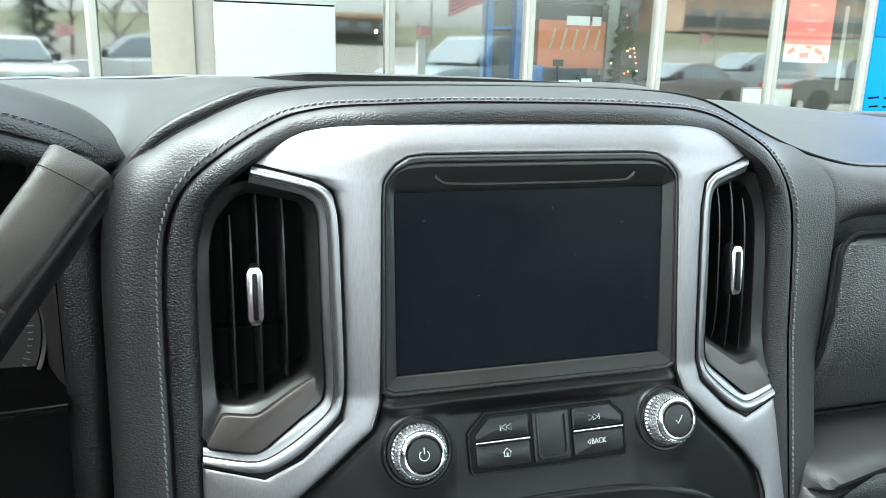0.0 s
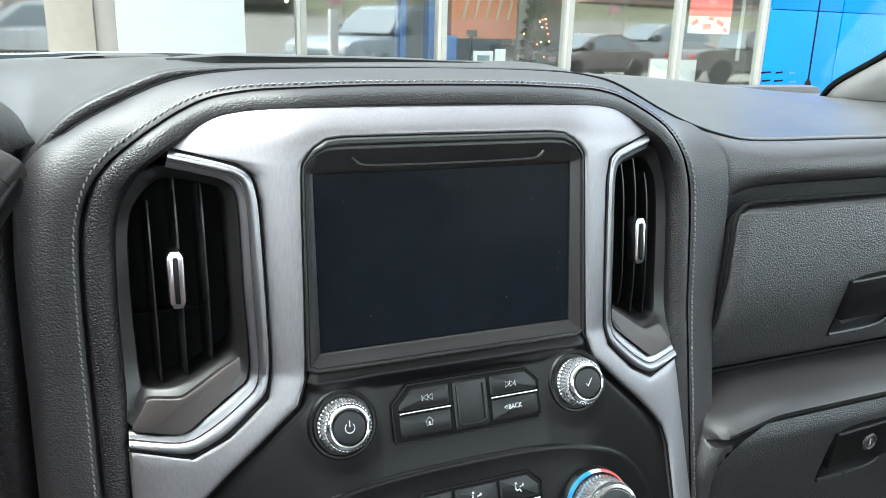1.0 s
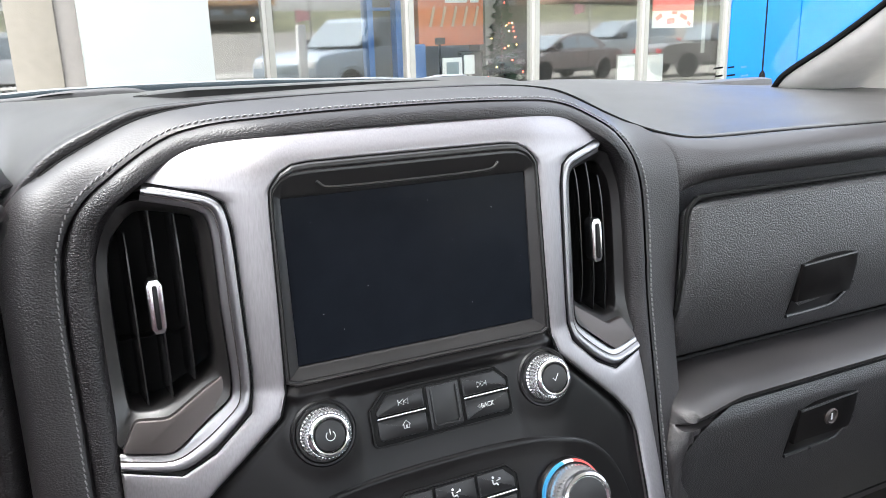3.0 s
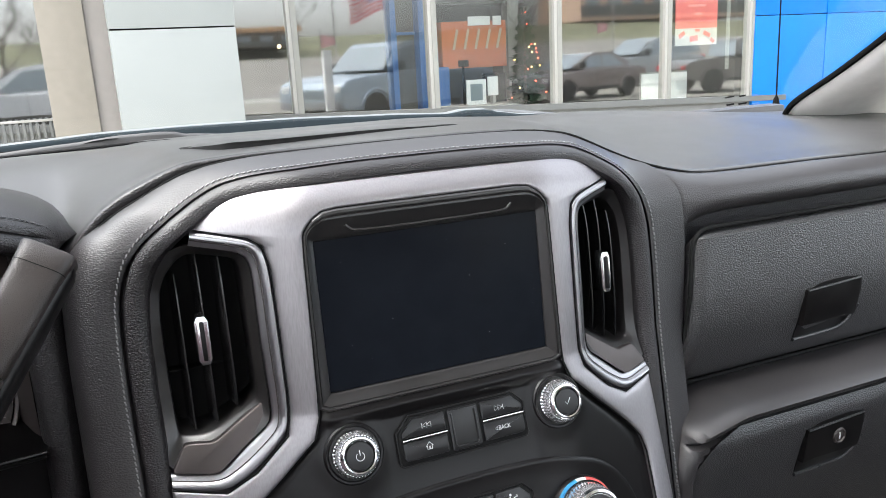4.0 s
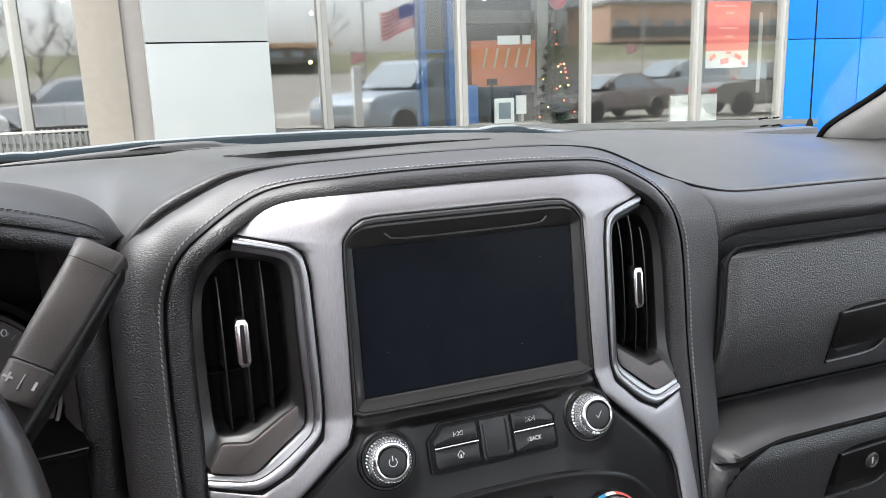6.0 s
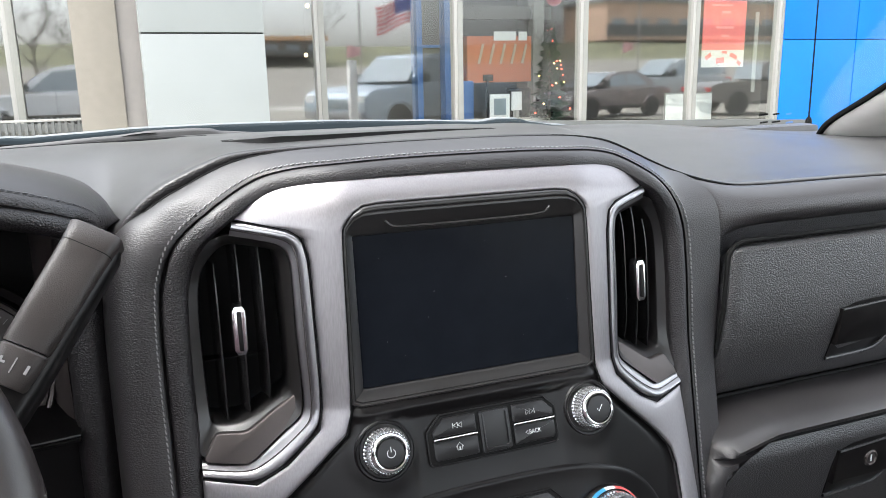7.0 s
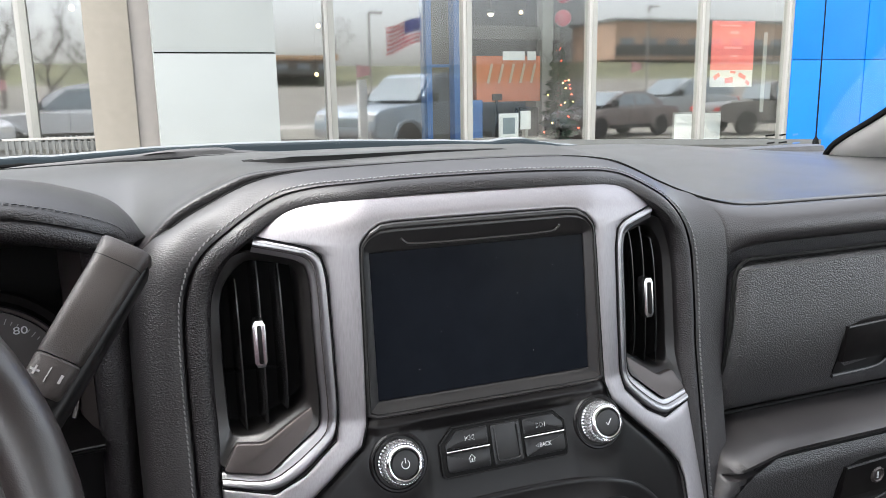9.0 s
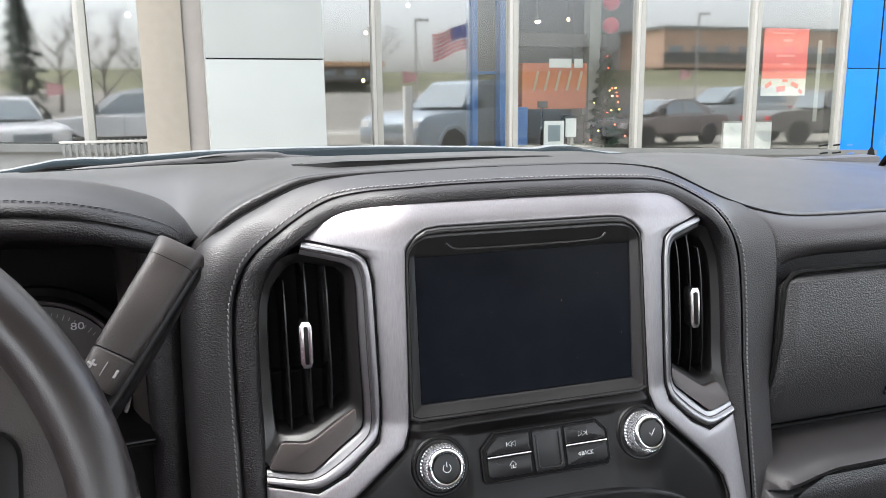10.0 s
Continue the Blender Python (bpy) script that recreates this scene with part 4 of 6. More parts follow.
    tb = part("tab", prism([(-0.0026, -0.0170), (0.0026, -0.0170), (0.0047, -0.0130), (0.0047, 0.0130), (0.0026, 0.0170), (-0.0026, 0.0170), (-0.0047, 0.0130), (-0.0047, -0.0130)],
                      lambda u, q, w: Vector((p.x + u, p.y - 0.004 + w + 0.118 * q, p.z + q)), 0.010, 0.0014), CHROME, v, "chrome vent tab")
    part("tab_slot", prism(roundrect(0.0031, 0.0272, 0.0012), lambda u, q, w: Vector((p.x + u, p.y - 0.0058 + w + 0.118 * q, p.z + q)), 0.004, 0.0006), SATIN, tb)
    return v


air_vent(-1)
air_vent(1)


# ---- driver's side ----
def cluster_hood():
    """Padded brow over the instruments: rows along its length, from its end by the stack to the left."""
    spine = [(-0.247, 0.050, 1.428), (-0.256, 0.040, 1.433), (-0.275, 0.022, 1.443), (-0.305, 0.008, 1.4535), (-0.35, 0.000, 1.459), (-0.42, -0.004, 1.461), (-0.52, 0.0, 1.456), (-0.62, 0.02, 1.44)]
    line = soften(dense(spine, 5), 4)
    prof = [(0.075, -0.014), (0.022, -0.0225), (0.006, -0.021), (-0.002, -0.0155), (-0.0025, -0.0105), (0.0002, -0.0068), (0.0016, -0.0055), (-0.0002, -0.0042), (0.0, -0.0015), (0.003, 0.0018), (0.010, 0.0055), (0.024, 0.0105), (0.045, 0.0130), (0.07, 0.0120), (0.10, 0.006), (0.12, -0.008)]
    rows = []
    for i, (x, y, z) in enumerate(line):
        k = math.sqrt(1 - (1 - min(1.0, i / 8)) ** 2)
        rows.append([(x + d * 0.10 * (1 - k), y + 0.012 * (1 - k) + d * (0.12 + 0.88 * k), z - 0.006 * (1 - k) + h * (0.15 + 0.85 * k)) for d, h in prof])
    return loft(rows, caps=True), line


bm, hood_line = cluster_hood()
hood = part("cluster_hood", bm, LEATHER, dashboard, "padded leather brow over the instruments", angle=60)
hood_thread = []
for i, (x, y, z) in enumerate(hood_line):
    k = math.sqrt(1 - (1 - min(1.0, i / 8)) ** 2)
    hood_thread.append(((x, y + 0.012 * (1 - k) + 0.0052 * (0.12 + 0.88 * k), z - 0.006 * (1 - k) + 0.0040 * (0.15 + 0.85 * k)), Vector((0, -0.5, 0.9)).normalized()))
tagged(part("stitching", stitching(hood_thread, 0.0042, (0.0030, 0.0007, 0.0008)), THREAD_DARK, hood, "dark thread"), kind="stuff")
def side_roll():
    """The grained roll down the driver's side of the stack."""
    prof = [(-0.247, 0.090), (-0.250, 0.070), (-0.2545, 0.0585), (-0.260, 0.0535), (-0.266, 0.0525), (-0.272, 0.0555), (-0.2765, 0.0625), (-0.279, 0.076), (-0.280, 0.16)]
    return loft([[(x - lean, y + back, z) for x, y in prof] for z, lean, back in ((1.428, 0.004, 0.010), (1.415, 0.001, 0.003), (1.40, 0.0, 0.0), (1.35, 0.0, 0.0), (1.30, 0.0, 0.0), (1.25, 0.001, 0.0), (1.05, 0.004, 0.0))])


part("driver_side_wall", side_roll(), LEATHER, dashboard, "grained leather side of the centre stack", angle=60)
part("cluster_shroud", loft([[(-0.28, 0.16, z), (-0.45, 0.17, z), (-0.70, 0.16, z)] for z in (1.432, 1.05)]), DARK, dashboard)
part("well_side", loft([[(-0.279, 0.072, z), (-0.284, 0.080, z), (-0.292, 0.096, z), (-0.299, 0.125, z), (-0.30, 0.158, z)] for z in (1.425, 1.36, 1.295, 1.270)]), DIAL_FACE, dashboard, "brown-black side of the instrument well", angle=60)
part("cluster_brow", loft([[(x, y + dy, z) for x, y in ((-0.286, 0.100), (-0.32, 0.104), (-0.40, 0.106), (-0.55, 0.106), (-0.70, 0.104))] for dy, z in ((0.0, 1.430), (0.004, 1.424), (0.016, 1.418), (0.040, 1.414), (0.060, 1.405))]), DIAL_FACE, dashboard, "brown-black inner brow over the dials", angle=60)
SHELF = ((-0.2745, 0.060, 1.2790), (-0.30, 0.056, 1.2795), (-0.36, 0.050, 1.2800))
part("column_shelf", loft([[(x, y + dy, z + dz) for x, y, z in SHELF] for dy, dz in ((0.060, 0.012), (0.020, 0.003), (-0.010, 0.0), (-0.013, -0.0015), (-0.012, -0.004), (0.012, -0.012), (0.016, -0.20))]), SATIN, dashboard, "dark shelf over the column", angle=60)
part("shelf_edge", tube([(x, y - 0.0115, z + 0.0004) for x, y, z in SHELF], 0.0009, 8), PALE_EDGE, dashboard)

cluster = thing("instrument_cluster", "dark instrument cluster with white dial marks", "gauge", (-0.40, 0.12, 1.37))
DIAL = Vector((-0.357, 0.100, 1.309))
dm = Matrix.Translation(DIAL) @ Matrix.Rotation(radians(78), 4, "X")
part("dial_face", lathe([(0.062, -0.004), (0.062, 0.0), (0.0, 0.0005)], dm, 64), DIAL_FACE, cluster, "brown-black dial")
part("dial_ring", lathe([(0.0625, -0.002), (0.0635, 0.003), (0.0660, 0.004), (0.0670, 0.001)], dm, 96, caps=False), GREYPANEL, cluster, "thin dull silver ring")
ticks = []
for i in range(61):
    a = radians(-40 + 260 * i / 60)
    b = box(0, 0, 0, 0.0045 if i % 5 == 0 else 0.0028, 0.0006, 0.0003)
    bmesh.ops.transform(b, matrix=dm @ Matrix.Rotation(a, 4, "Z") @ Matrix.Translation((0.056, 0, 0.0008)), verts=b.verts)
    ticks.append(b)
tagged(part("dial_ticks", joined(ticks), MARK_DIM, cluster), kind="stuff")
part("dial_number", text_mesh("80", 0.0078, dm @ Matrix.Translation((0.030, 0.0445, 0.001)) @ Matrix.Diagonal((1.3, 1, 1, 1))), MARK, cluster)
part("upper_ring", lathe([(0.070, 0.002), (0.076, 0.006), (0.078, 0.002)], dm, 96, lambda i, r, h: 1.0 + 0.004 * (i % 2), caps=False), SATIN, cluster)

# shift lever on the column
shifter = thing("shift_lever", "dark brown-black column shift lever with plus and minus switch", "gear lever", (-0.30, -0.06, 1.34))
base_p, tip_p = Vector((-0.2940, -0.060, 1.362)), Vector((-0.2450, -0.018, 1.4290))
axis = (tip_p - base_p).normalized()
lean_way = Vector((0.83, -0.30, -0.50))
wide = (lean_way - axis * axis.dot(lean_way)).normalized()
thick = axis.cross(wide).normalized()


def handle_ring(at, w, t, n=40, p=4.2):
    row = []
    for i in range(n):
        a = 2 * math.pi * i / n
        c, s = math.cos(a), math.sin(a)
        row.append(at + wide * (w * math.copysign(abs(c) ** (2 / p), c)) + thick * (t * math.copysign(abs(s) ** (2 / p), s)))
    return row


L = (tip_p - base_p).length
grip_rows = [handle_ring(base_p + axis * (L * u), w, t) for u, w, t in ((0.20, 0.0126, 0.0115), (0.215, 0.0131, 0.012), (0.5, 0.0138, 0.0125), (0.80, 0.0143, 0.0125), (0.86, 0.0146, 0.0127), (0.985, 0.0155, 0.0125), (1.0, 0.0148, 0.0115), (1.003, 0.0132, 0.0102), (0.996, 0.0125, 0.0095))]
grip = part("grip", loft(grip_rows, close_cols=True, caps=True), STALK, shifter, "grained dark grip", angle=40)
part("cap", loft([handle_ring(base_p + axis * (L * u), w, t) for u, w, t in ((0.996, 0.0132, 0.0102), (1.0035, 0.0128, 0.0098), (0.998, 0.0110, 0.0082), (0.990, 0.004, 0.003))], close_cols=True, caps=True), SATIN, grip, "dark dished cap")
part("grip_seam", loft([handle_ring(base_p + axis * (L * 0.862), 0.01475, 0.01285), handle_ring(base_p + axis * (L * 0.868), 0.01475, 0.01285)], close_cols=True), DARK, grip)
sw = part("switch", loft([handle_ring(base_p + axis * (L * u), w, t) for u, w, t in ((-0.03, 0.0112, 0.0102), (-0.01, 0.0122, 0.0112), (0.18, 0.0131, 0.012), (0.195, 0.0123, 0.011))], close_cols=True, caps=True), STALK, shifter, "rocker switch with plus and minus")
fm = Matrix((wide, axis, wide.cross(axis))).transposed().to_4x4()
front = fm.copy()
sgn = -1 if wide.cross(axis).y > 0 else 1
front.translation = base_p + axis * (L * 0.085) + (wide.cross(axis) * sgn) * 0.0118
part("plus_mark", joined([box_at(front, -0.0070, 0.0, 0.0052, 0.0012, 0.0008), box_at(front, -0.0070, 0.0, 0.0012, 0.0052, 0.0008)]), MARK_DIM, sw)
part("divider", box_at(front, 0.0, 0.0, 0.0006, 0.0085, 0.0008), MARK_DIM, sw)
part("minus_mark", box_at(front, 0.0072, 0.0, 0.0014, 0.0048, 0.0008), MARK_DIM, sw)
back_way = wide.cross(axis) * -sgn
sleeve_at = base_p + wide * 0.0030 + back_way * 0.0045
part("sleeve", loft([handle_ring(sleeve_at + axis * (L * u), w, t) for u, w, t in ((-1.00, 0.0085, 0.0085), (-0.60, 0.0100, 0.0095), (-0.20, 0.0130, 0.0115), (0.0, 0.0140, 0.0120), (0.5, 0.0142, 0.0120), (0.90, 0.0140, 0.0110), (0.95, 0.0125, 0.0095))], close_cols=True, caps=True), SATIN, shifter, "dark lever sleeve")

# steering wheel
wheel = thing("steering_wheel", "black leather steering wheel with dark switch pad", "steering wheel", (-0.47, -0.16, 1.30))
WC = Vector((-0.456, -0.190, 1.325))
wm = Matrix.Translation(WC) @ Matrix.Rotation(radians(68), 4, "X")
rim = []
for i in range(96):
    a = 2 * math.pi * i / 96
    row = []
    for k in range(20):
        b = 2 * math.pi * k / 20
        row.append(wm @ Vector(((0.178 + 0.0142 * math.cos(b)) * math.cos(a), (0.178 + 0.0142 * math.cos(b)) * math.sin(a), 0.0165 * math.sin(b))))
    rim.append(row)
part("rim", loft(rim, close_rows=True, close_cols=True), WHEEL_LEATHER, wheel, "grained black leather rim")
part("hub", lathe([(0.085, -0.02), (0.088, 0.0), (0.080, 0.012), (0.05, 0.020), (0.0, 0.022)], wm, 48), SATIN, wheel)
spoke = [(0.05, -0.06), (0.155, -0.065), (0.172, 0.0), (0.166, 0.045), (0.145, 0.092), (0.125, 0.100), (0.05, 0.07)]
spk = part("spoke", prism(soften(dense(spoke + spoke[:1], 5)[:-1], 3, True), lambda u, v, w: wm @ Vector((u, v, 0.010 - w)), 0.018, 0.005), STALK, wheel)
part("switch_pad", prism(roundrect(0.070, 0.090, 0.014), lambda u, v, w: wm @ Vector((0.112 + u, 0.020 + v, 0.016 - w)), 0.012, 0.003), SATIN, spk, "satin black switch pad")
part("switch_button", prism(roundrect(0.036, 0.046, 0.008), lambda u, v, w: wm @ Vector((0.118 + u, 0.028 + v, 0.0185 - w)), 0.010, 0.002), BUTTON, spk)
part("column", tube([WC + Vector((0, 0.02, -0.02)), WC + Vector((0, 0.2, -0.1))], 0.05, 20), SATIN, wheel)

# ---- cabin shell ----
SLOT = [(-0.156, 0.0), (-0.142, 0.0014), (-0.122, 0.0042), (-0.105, 0.0040), (-0.06, 0.0034), (0.0, 0.0022), (0.05, 0.0012), (0.085, 0.0)]


def slot_face():
    """The dark mouth of the defroster, and the lid that rises behind it."""
    mouth, cover = [], []
    for x, h in soften(dense(SLOT, 6), 3):
        y = 0.142 - 0.028 * smooth(-0.156, -0.122, x) * smooth(0.04, -0.11, x)
        z = top_z(x, y)
        mouth.append([(x, y - 0.001, z - 0.002), (x, y, z + 0.0002), (x, y + 0.0006, z + h), (x, y + 0.010, z + h + 0.0002)])
        k = min(1.0, h / 0.0015)
        cover.append([(x, y + 0.0010, z + h + 0.0002 * k), (x, y + 0.003, z + h - 0.0006 + 0.0014 * k), (x, y + 0.02, top_z(x, y + 0.02) - 0.001 + (h + 0.002) * k), (x, y + 0.09, top_z(x, y + 0.09) - 0.001 + (h * 0.5 + 0.001) * k), (x, y + 0.15, top_z(x, y + 0.15) - 0.001)])
    return loft(mouth), loft(cover)


slot_bm, cover_bm = slot_face()
part("defrost_slot", slot_bm, DARK, dashboard, "dark defroster slot")
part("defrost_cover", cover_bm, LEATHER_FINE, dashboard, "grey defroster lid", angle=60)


def glass_row(y, z, bow):
    return [(x, y - bow * (x / 0.8) ** 2, z - 0.045 * smooth(0.1, 0.8, x) - 0.01 * smooth(0.3, 0.8, -x)) for x in [-0.80 + 0.05 * i for i in range(33)]]


ws = part("windshield", loft([glass_row(0.56, 1.452, 0.12), glass_row(-0.15, 1.93, 0.05)]), WINDSCREEN)
tagged(ws, "clear curved windshield", "windshield", kind="structure")
ws.visible_shadow = False
# heights of the cowl's crest and of the trim before it, across the cab
CREST = ((-0.83, 1.402), (-0.469, 1.4355), (-0.427, 1.4425), (-0.410, 1.4465), (-0.366, 1.4478), (-0.350, 1.4463), (-0.289, 1.4487), (-0.216, 1.4520), (-0.112, 1.4527), (0.032, 1.4515),
         (0.185, 1.4465), (0.285, 1.4417), (0.309, 1.4452), (0.347, 1.4444), (0.366, 1.4388), (0.41, 1.4322), (0.495, 1.4287), (0.576, 1.4248), (0.736, 1.4157), (0.86, 1.410))
TRIM = ((-0.44, 1.434), (-0.403, 1.441), (-0.345, 1.446), (-0.249, 1.4512), (-0.194, 1.4558), (-0.150, 1.4562), (-0.132, 1.4550), (-0.118, 1.4512), (-0.07, 1.4475), (-0.045, 1.445), (0.0, 1.440))


def along(table, x):
    for (a, za), (b, zb) in zip(table, table[1:]):
        if x <= b:
            return za + (zb - za) * smooth(a, b, x) * 0.5 + (zb - za) * 0.5 * max(0.0, min(1.0, (x - a) / (b - a)))
    return table[-1][1]


def foot_strip(y, height, x0, x1, n=160):
    """A rounded strip across the windshield's foot, its crest at height(x)."""
    rows = []
    for i in range(n + 1):
        x = x0 + (x1 - x0) * i / n
        back, z = y - 0.10 * (x / 0.8) ** 2, height(x)
        rows.append([(x, back - 0.004, z - 0.03), (x, back - 0.003, z - 0.004), (x, back - 0.0016, z - 0.0012), (x, back, z), (x, back + 0.004, z - 0.0004), (x, back + 0.010, z - 0.006)])
    return loft(rows)


tagged(part("frit_band", foot_strip(0.62, lambda x: along(CREST, x), -0.83, 0.86), FRIT_GLASS), "black glazed edge at the windshield's foot", "trim", kind="structure")
tagged(part("cowl", foot_strip(0.640, lambda x: along(CREST, x) + 0.0012 - 0.006 * smooth(0.42, 0.47, x), -0.83, 0.5), COWL_PALE), "pale cowl edge beyond the windshield", "trim", kind="structure")
cowl_top = tagged(part("cowl_top", foot_strip(0.70, lambda x: 1.4225 + 0.012 * smooth(0.52, 0.40, x) - 0.045 * max(0.0, x - 0.5), 0.37, 0.80), COWL), "grey cowl panel with a shallow wave", "trim", kind="structure")
foot_trim = tagged(part("foot_trim", foot_strip(0.51, lambda x: along(TRIM, x), -0.44, 0.0), LEATHER_FINE), "dark grey trim at the windshield's foot", "trim", kind="structure")
part("trim_slot", prism([(-0.020, -0.0006), (-0.004, 0.0004), (0.010, 0.0018), (0.021, 0.0030), (0.008, 0.0029), (-0.008, 0.0017)], lambda u, v, w: Vector((-0.216 + u, 0.4990 + w, 1.4500 + v)), 0.004), DARK, foot_trim, "dark slot in the trim")
part("gap", tube([(x, 0.470 - 0.10 * (x / 0.8) ** 2, 1.4482 - 0.020 * max(0.0, -0.18 - x)) for x in [-0.42 + 0.02 * i for i in range(15)]], 0.0016, 6), DARK, foot_trim, "dark gap along the trim")


def pillar(sg):
    line = [Vector((sg * x, y, z)) for x, y, z in soften(dense([(0.79, 0.425, 1.400), (0.760, 0.380, 1.432), (0.745, 0.295, 1.474), (0.735, 0.225, 1.515), (0.71, 0.08, 1.605), (0.64, -0.45, 1.93)], 5), 3)]
    rows = [[p + Vector((sg * dx, dy, 0)) for dx, dy in ((0.0, 0.0), (0.002, -0.012), (0.016, -0.035), (0.055, -0.055), (0.24, -0.060), (0.24, 0.02))] for p in line]
    ob = tagged(part("a_pillar", loft(rows, close_cols=True, caps=True), PILLAR_TRIM), "warm pale grey trimmed windshield pillar", "pillar", kind="structure")
    part("seal", tube([p + Vector((sg * -0.001, 0.004, 0)) for p in line], 0.0045, 8), FRIT, ob, "black rubber edge")
    return ob


pillar(1)
pillar(-1)
# unseen roof, back wall and doors; their edges are set to shape the light
roof = part("roof", box(0, -1.035, 1.965, 1.75, 1.79, 0.03, 0.01), HEADLINER)
tagged(roof, "pale grey cloth headliner", "ceiling", kind="structure")
for name, b in (("wall_back", box(0, -1.9, 1.05, 1.75, 0.04, 0.90, 0.01)), ("door_1", box(-0.90, -0.70, 1.08, 0.05, 2.4, 0.88, 0.02)), ("floor", box(0, -0.7, 0.62, 1.75, 2.5, 0.04, 0.01)),
                ("door_2", box(0.92, -0.70, 0.945, 0.05, 2.4, 0.63, 0.02)),
                ("bulkhead", box(0, 0.52, 1.02, 1.75, 0.04, 0.80, 0.01))):
    tagged(part(name, b, REAR_LINING if name in ("wall_back", "door_1") else PLASTIC), "plain taupe unseen cabin lining that blocks and tints light" if name in ("wall_back", "door_1") else "plain black cabin lining", name.split("_")[0], kind="structure")

# wipers lying at the foot of the windshield
for x0, x1, lift in ((-0.62, -0.16, 0.006), (-0.06, 0.30, 0.011)):
    wp = thing("windshield_wiper", "black wiper arm resting at the windshield's foot", "wiper", (x0, 0.57, 1.44), "windshield wipers")
    pts = []
    for i in range(25):
        u = i / 24
        x = x0 + (x1 - x0) * u
        pts.append((x, 0.575 - 0.10 * (x / 0.8) ** 2, along(CREST, x) - 0.004 - lift * (1 - u)))
    part("arm", tube(pts, lambda u: 0.0042 - 0.0032 * u, 8), FRIT, wp)
    part("blade", tube([(x, y + 0.012, z - 0.004) for x, y, z in pts[6:]], lambda u: 0.0030 - 0.002 * u, 6), FRIT, wp)

# small sticker low on the windshield: plain bars
sticker = thing("windshield_sticker", "small dark and blue sticker low on the windshield", "sticker", (0.71, 0.452, 1.43))
for x, z, w, mt in ((0.7010, 1.4435, 0.0187, FRIT), (0.7270, 1.4435, 0.0136, FRIT), (0.7535, 1.4430, 0.0110, BLUE_WALL), (0.7030, 1.4315, 0.0153, FRIT), (0.7280, 1.4315, 0.0170, FRIT), (0.7560, 1.4295, 0.0145, BLUE_WALL)):
    part("writing_bar", box(x, 0.452, z, w, 0.0006, 0.0026, 0, Matrix.Rotation(radians(-4), 3, "Y")), mt, sticker)


# ---- outside ----
ground = part("ground", loft([[(x, y, -0.16) for x in (-400, 400)] for y in (-400, 400)]), ASPHALT)
tagged(ground, "pale grey-beige paved car park", "ground", kind="structure")

GY = 9.0


def sill_z(x):
    return 1.045 - 0.034 * x


def frame_post(x, y=GY, w=0.075, z1=4.4):
    z0 = sill_z(x) - 0.06
    ob = thing("window_post", "pale aluminium storefront post", "mullion", (x, y, z0), "storefront posts", "structure")
    part("post", box(x + w / 2, y, (z0 + z1) / 2, w, 0.10, z1 - z0, 0.008), ALU, ob)
    part("inner_post", box(x - 0.022, y + 0.03, (z0 + z1) / 2, 0.045, 0.14, z1 - z0, 0.004), ALU_DARK, ob)


POSTS = (1.975, 3.80, 5.69, 7.60, 9.24)
for x in POSTS:
    frame_post(x)
for x in (-1.34, -3.2, -5.0):
    frame_post(x)


def glass_pane(name, x0, x1, y=GY, glass=STORE_GLASS):
    bm = loft([[(x0, y + 0.02, sill_z(x0)), (x1, y + 0.02, sill_z(x1))], [(x0, y + 0.02, 4.4), (x1, y + 0.02, 4.4)]])
    ob = part(name, bm, glass)
    ob.visible_shadow = False
    return tagged(ob, "reflecting showroom window pane", "window", "storefront panes", "structure")


edges = [1.0] + list(POSTS)
edges = edges[:2] + [3.22] + edges[2:]
for i, (a, b) in enumerate(zip(edges, edges[1:])):
    glass_pane("window_%d" % (i + 1), a, b, GY, STORE_GLASS_CLEAR if i in (2, 3) else STORE_GLASS)
glass_pane("window_7", -3.2, -1.30, GY, STORE_GLASS_SIDE)
glass_pane("window_8", -1.26, -0.2, GY, STORE_GLASS_SIDE)
glass_pane("window_9", -5.0, -3.2, GY, STORE_GLASS_SIDE)

sill = part("sill", loft([[(x, GY - 0.08, sill_z(x) - 0.015), (x, GY - 0.08, sill_z(x) - 0.10), (x, GY + 0.1, sill_z(x) - 0.10), (x, GY + 0.1, sill_z(x) - 0.015)] for x in (-6, 10)], close_cols=True), SILL)
tagged(sill, "pale metal window sill", "sill", kind="structure")
plinth = part("plinth_wall", loft([[(x, GY, sill_z(x) - 0.10), (x, GY, -0.3), (x, GY + 0.2, -0.3), (x, GY + 0.2, sill_z(x) - 0.10)] for x in (-6, 10)], close_cols=True), PLINTH)
tagged(plinth, "pale low wall under the showroom windows", "wall", kind="structure")
tagged(part("wall_upper", box(2, GY + 0.1, 6.2, 24, 0.3, 3.6), WHITE_PANEL), "white fascia above the windows", "wall", kind="structure")

# white clad column and beige column
white = thing("white_column", "white clad panel column with a dark joint", "column", (0.5, 7.6, -0.16), kind="structure")
JZ = 1.945
part("panel", box(0.508, 7.70, (JZ - 0.006 - 0.16) / 2, 1.15, 0.5, JZ + 0.148, 0.004), WHITE_PANEL, white)
part("panel", box(0.508, 7.70, (JZ + 0.006 + 5.0) / 2, 1.15, 0.5, 5.0 - JZ - 0.006, 0.004), WHITE_PANEL, white)
part("joint", box(0.508, 7.71, JZ, 1.13, 0.48, 0.02), FRIT, white)
beige = thing("beige_column", "beige rendered column", "column", (-0.4, 8.2, -0.16), kind="structure")
part("front", box(-0.47, 8.2, 2.4, 0.42, 0.40, 5.1, 0.01), BEIGE, beige)
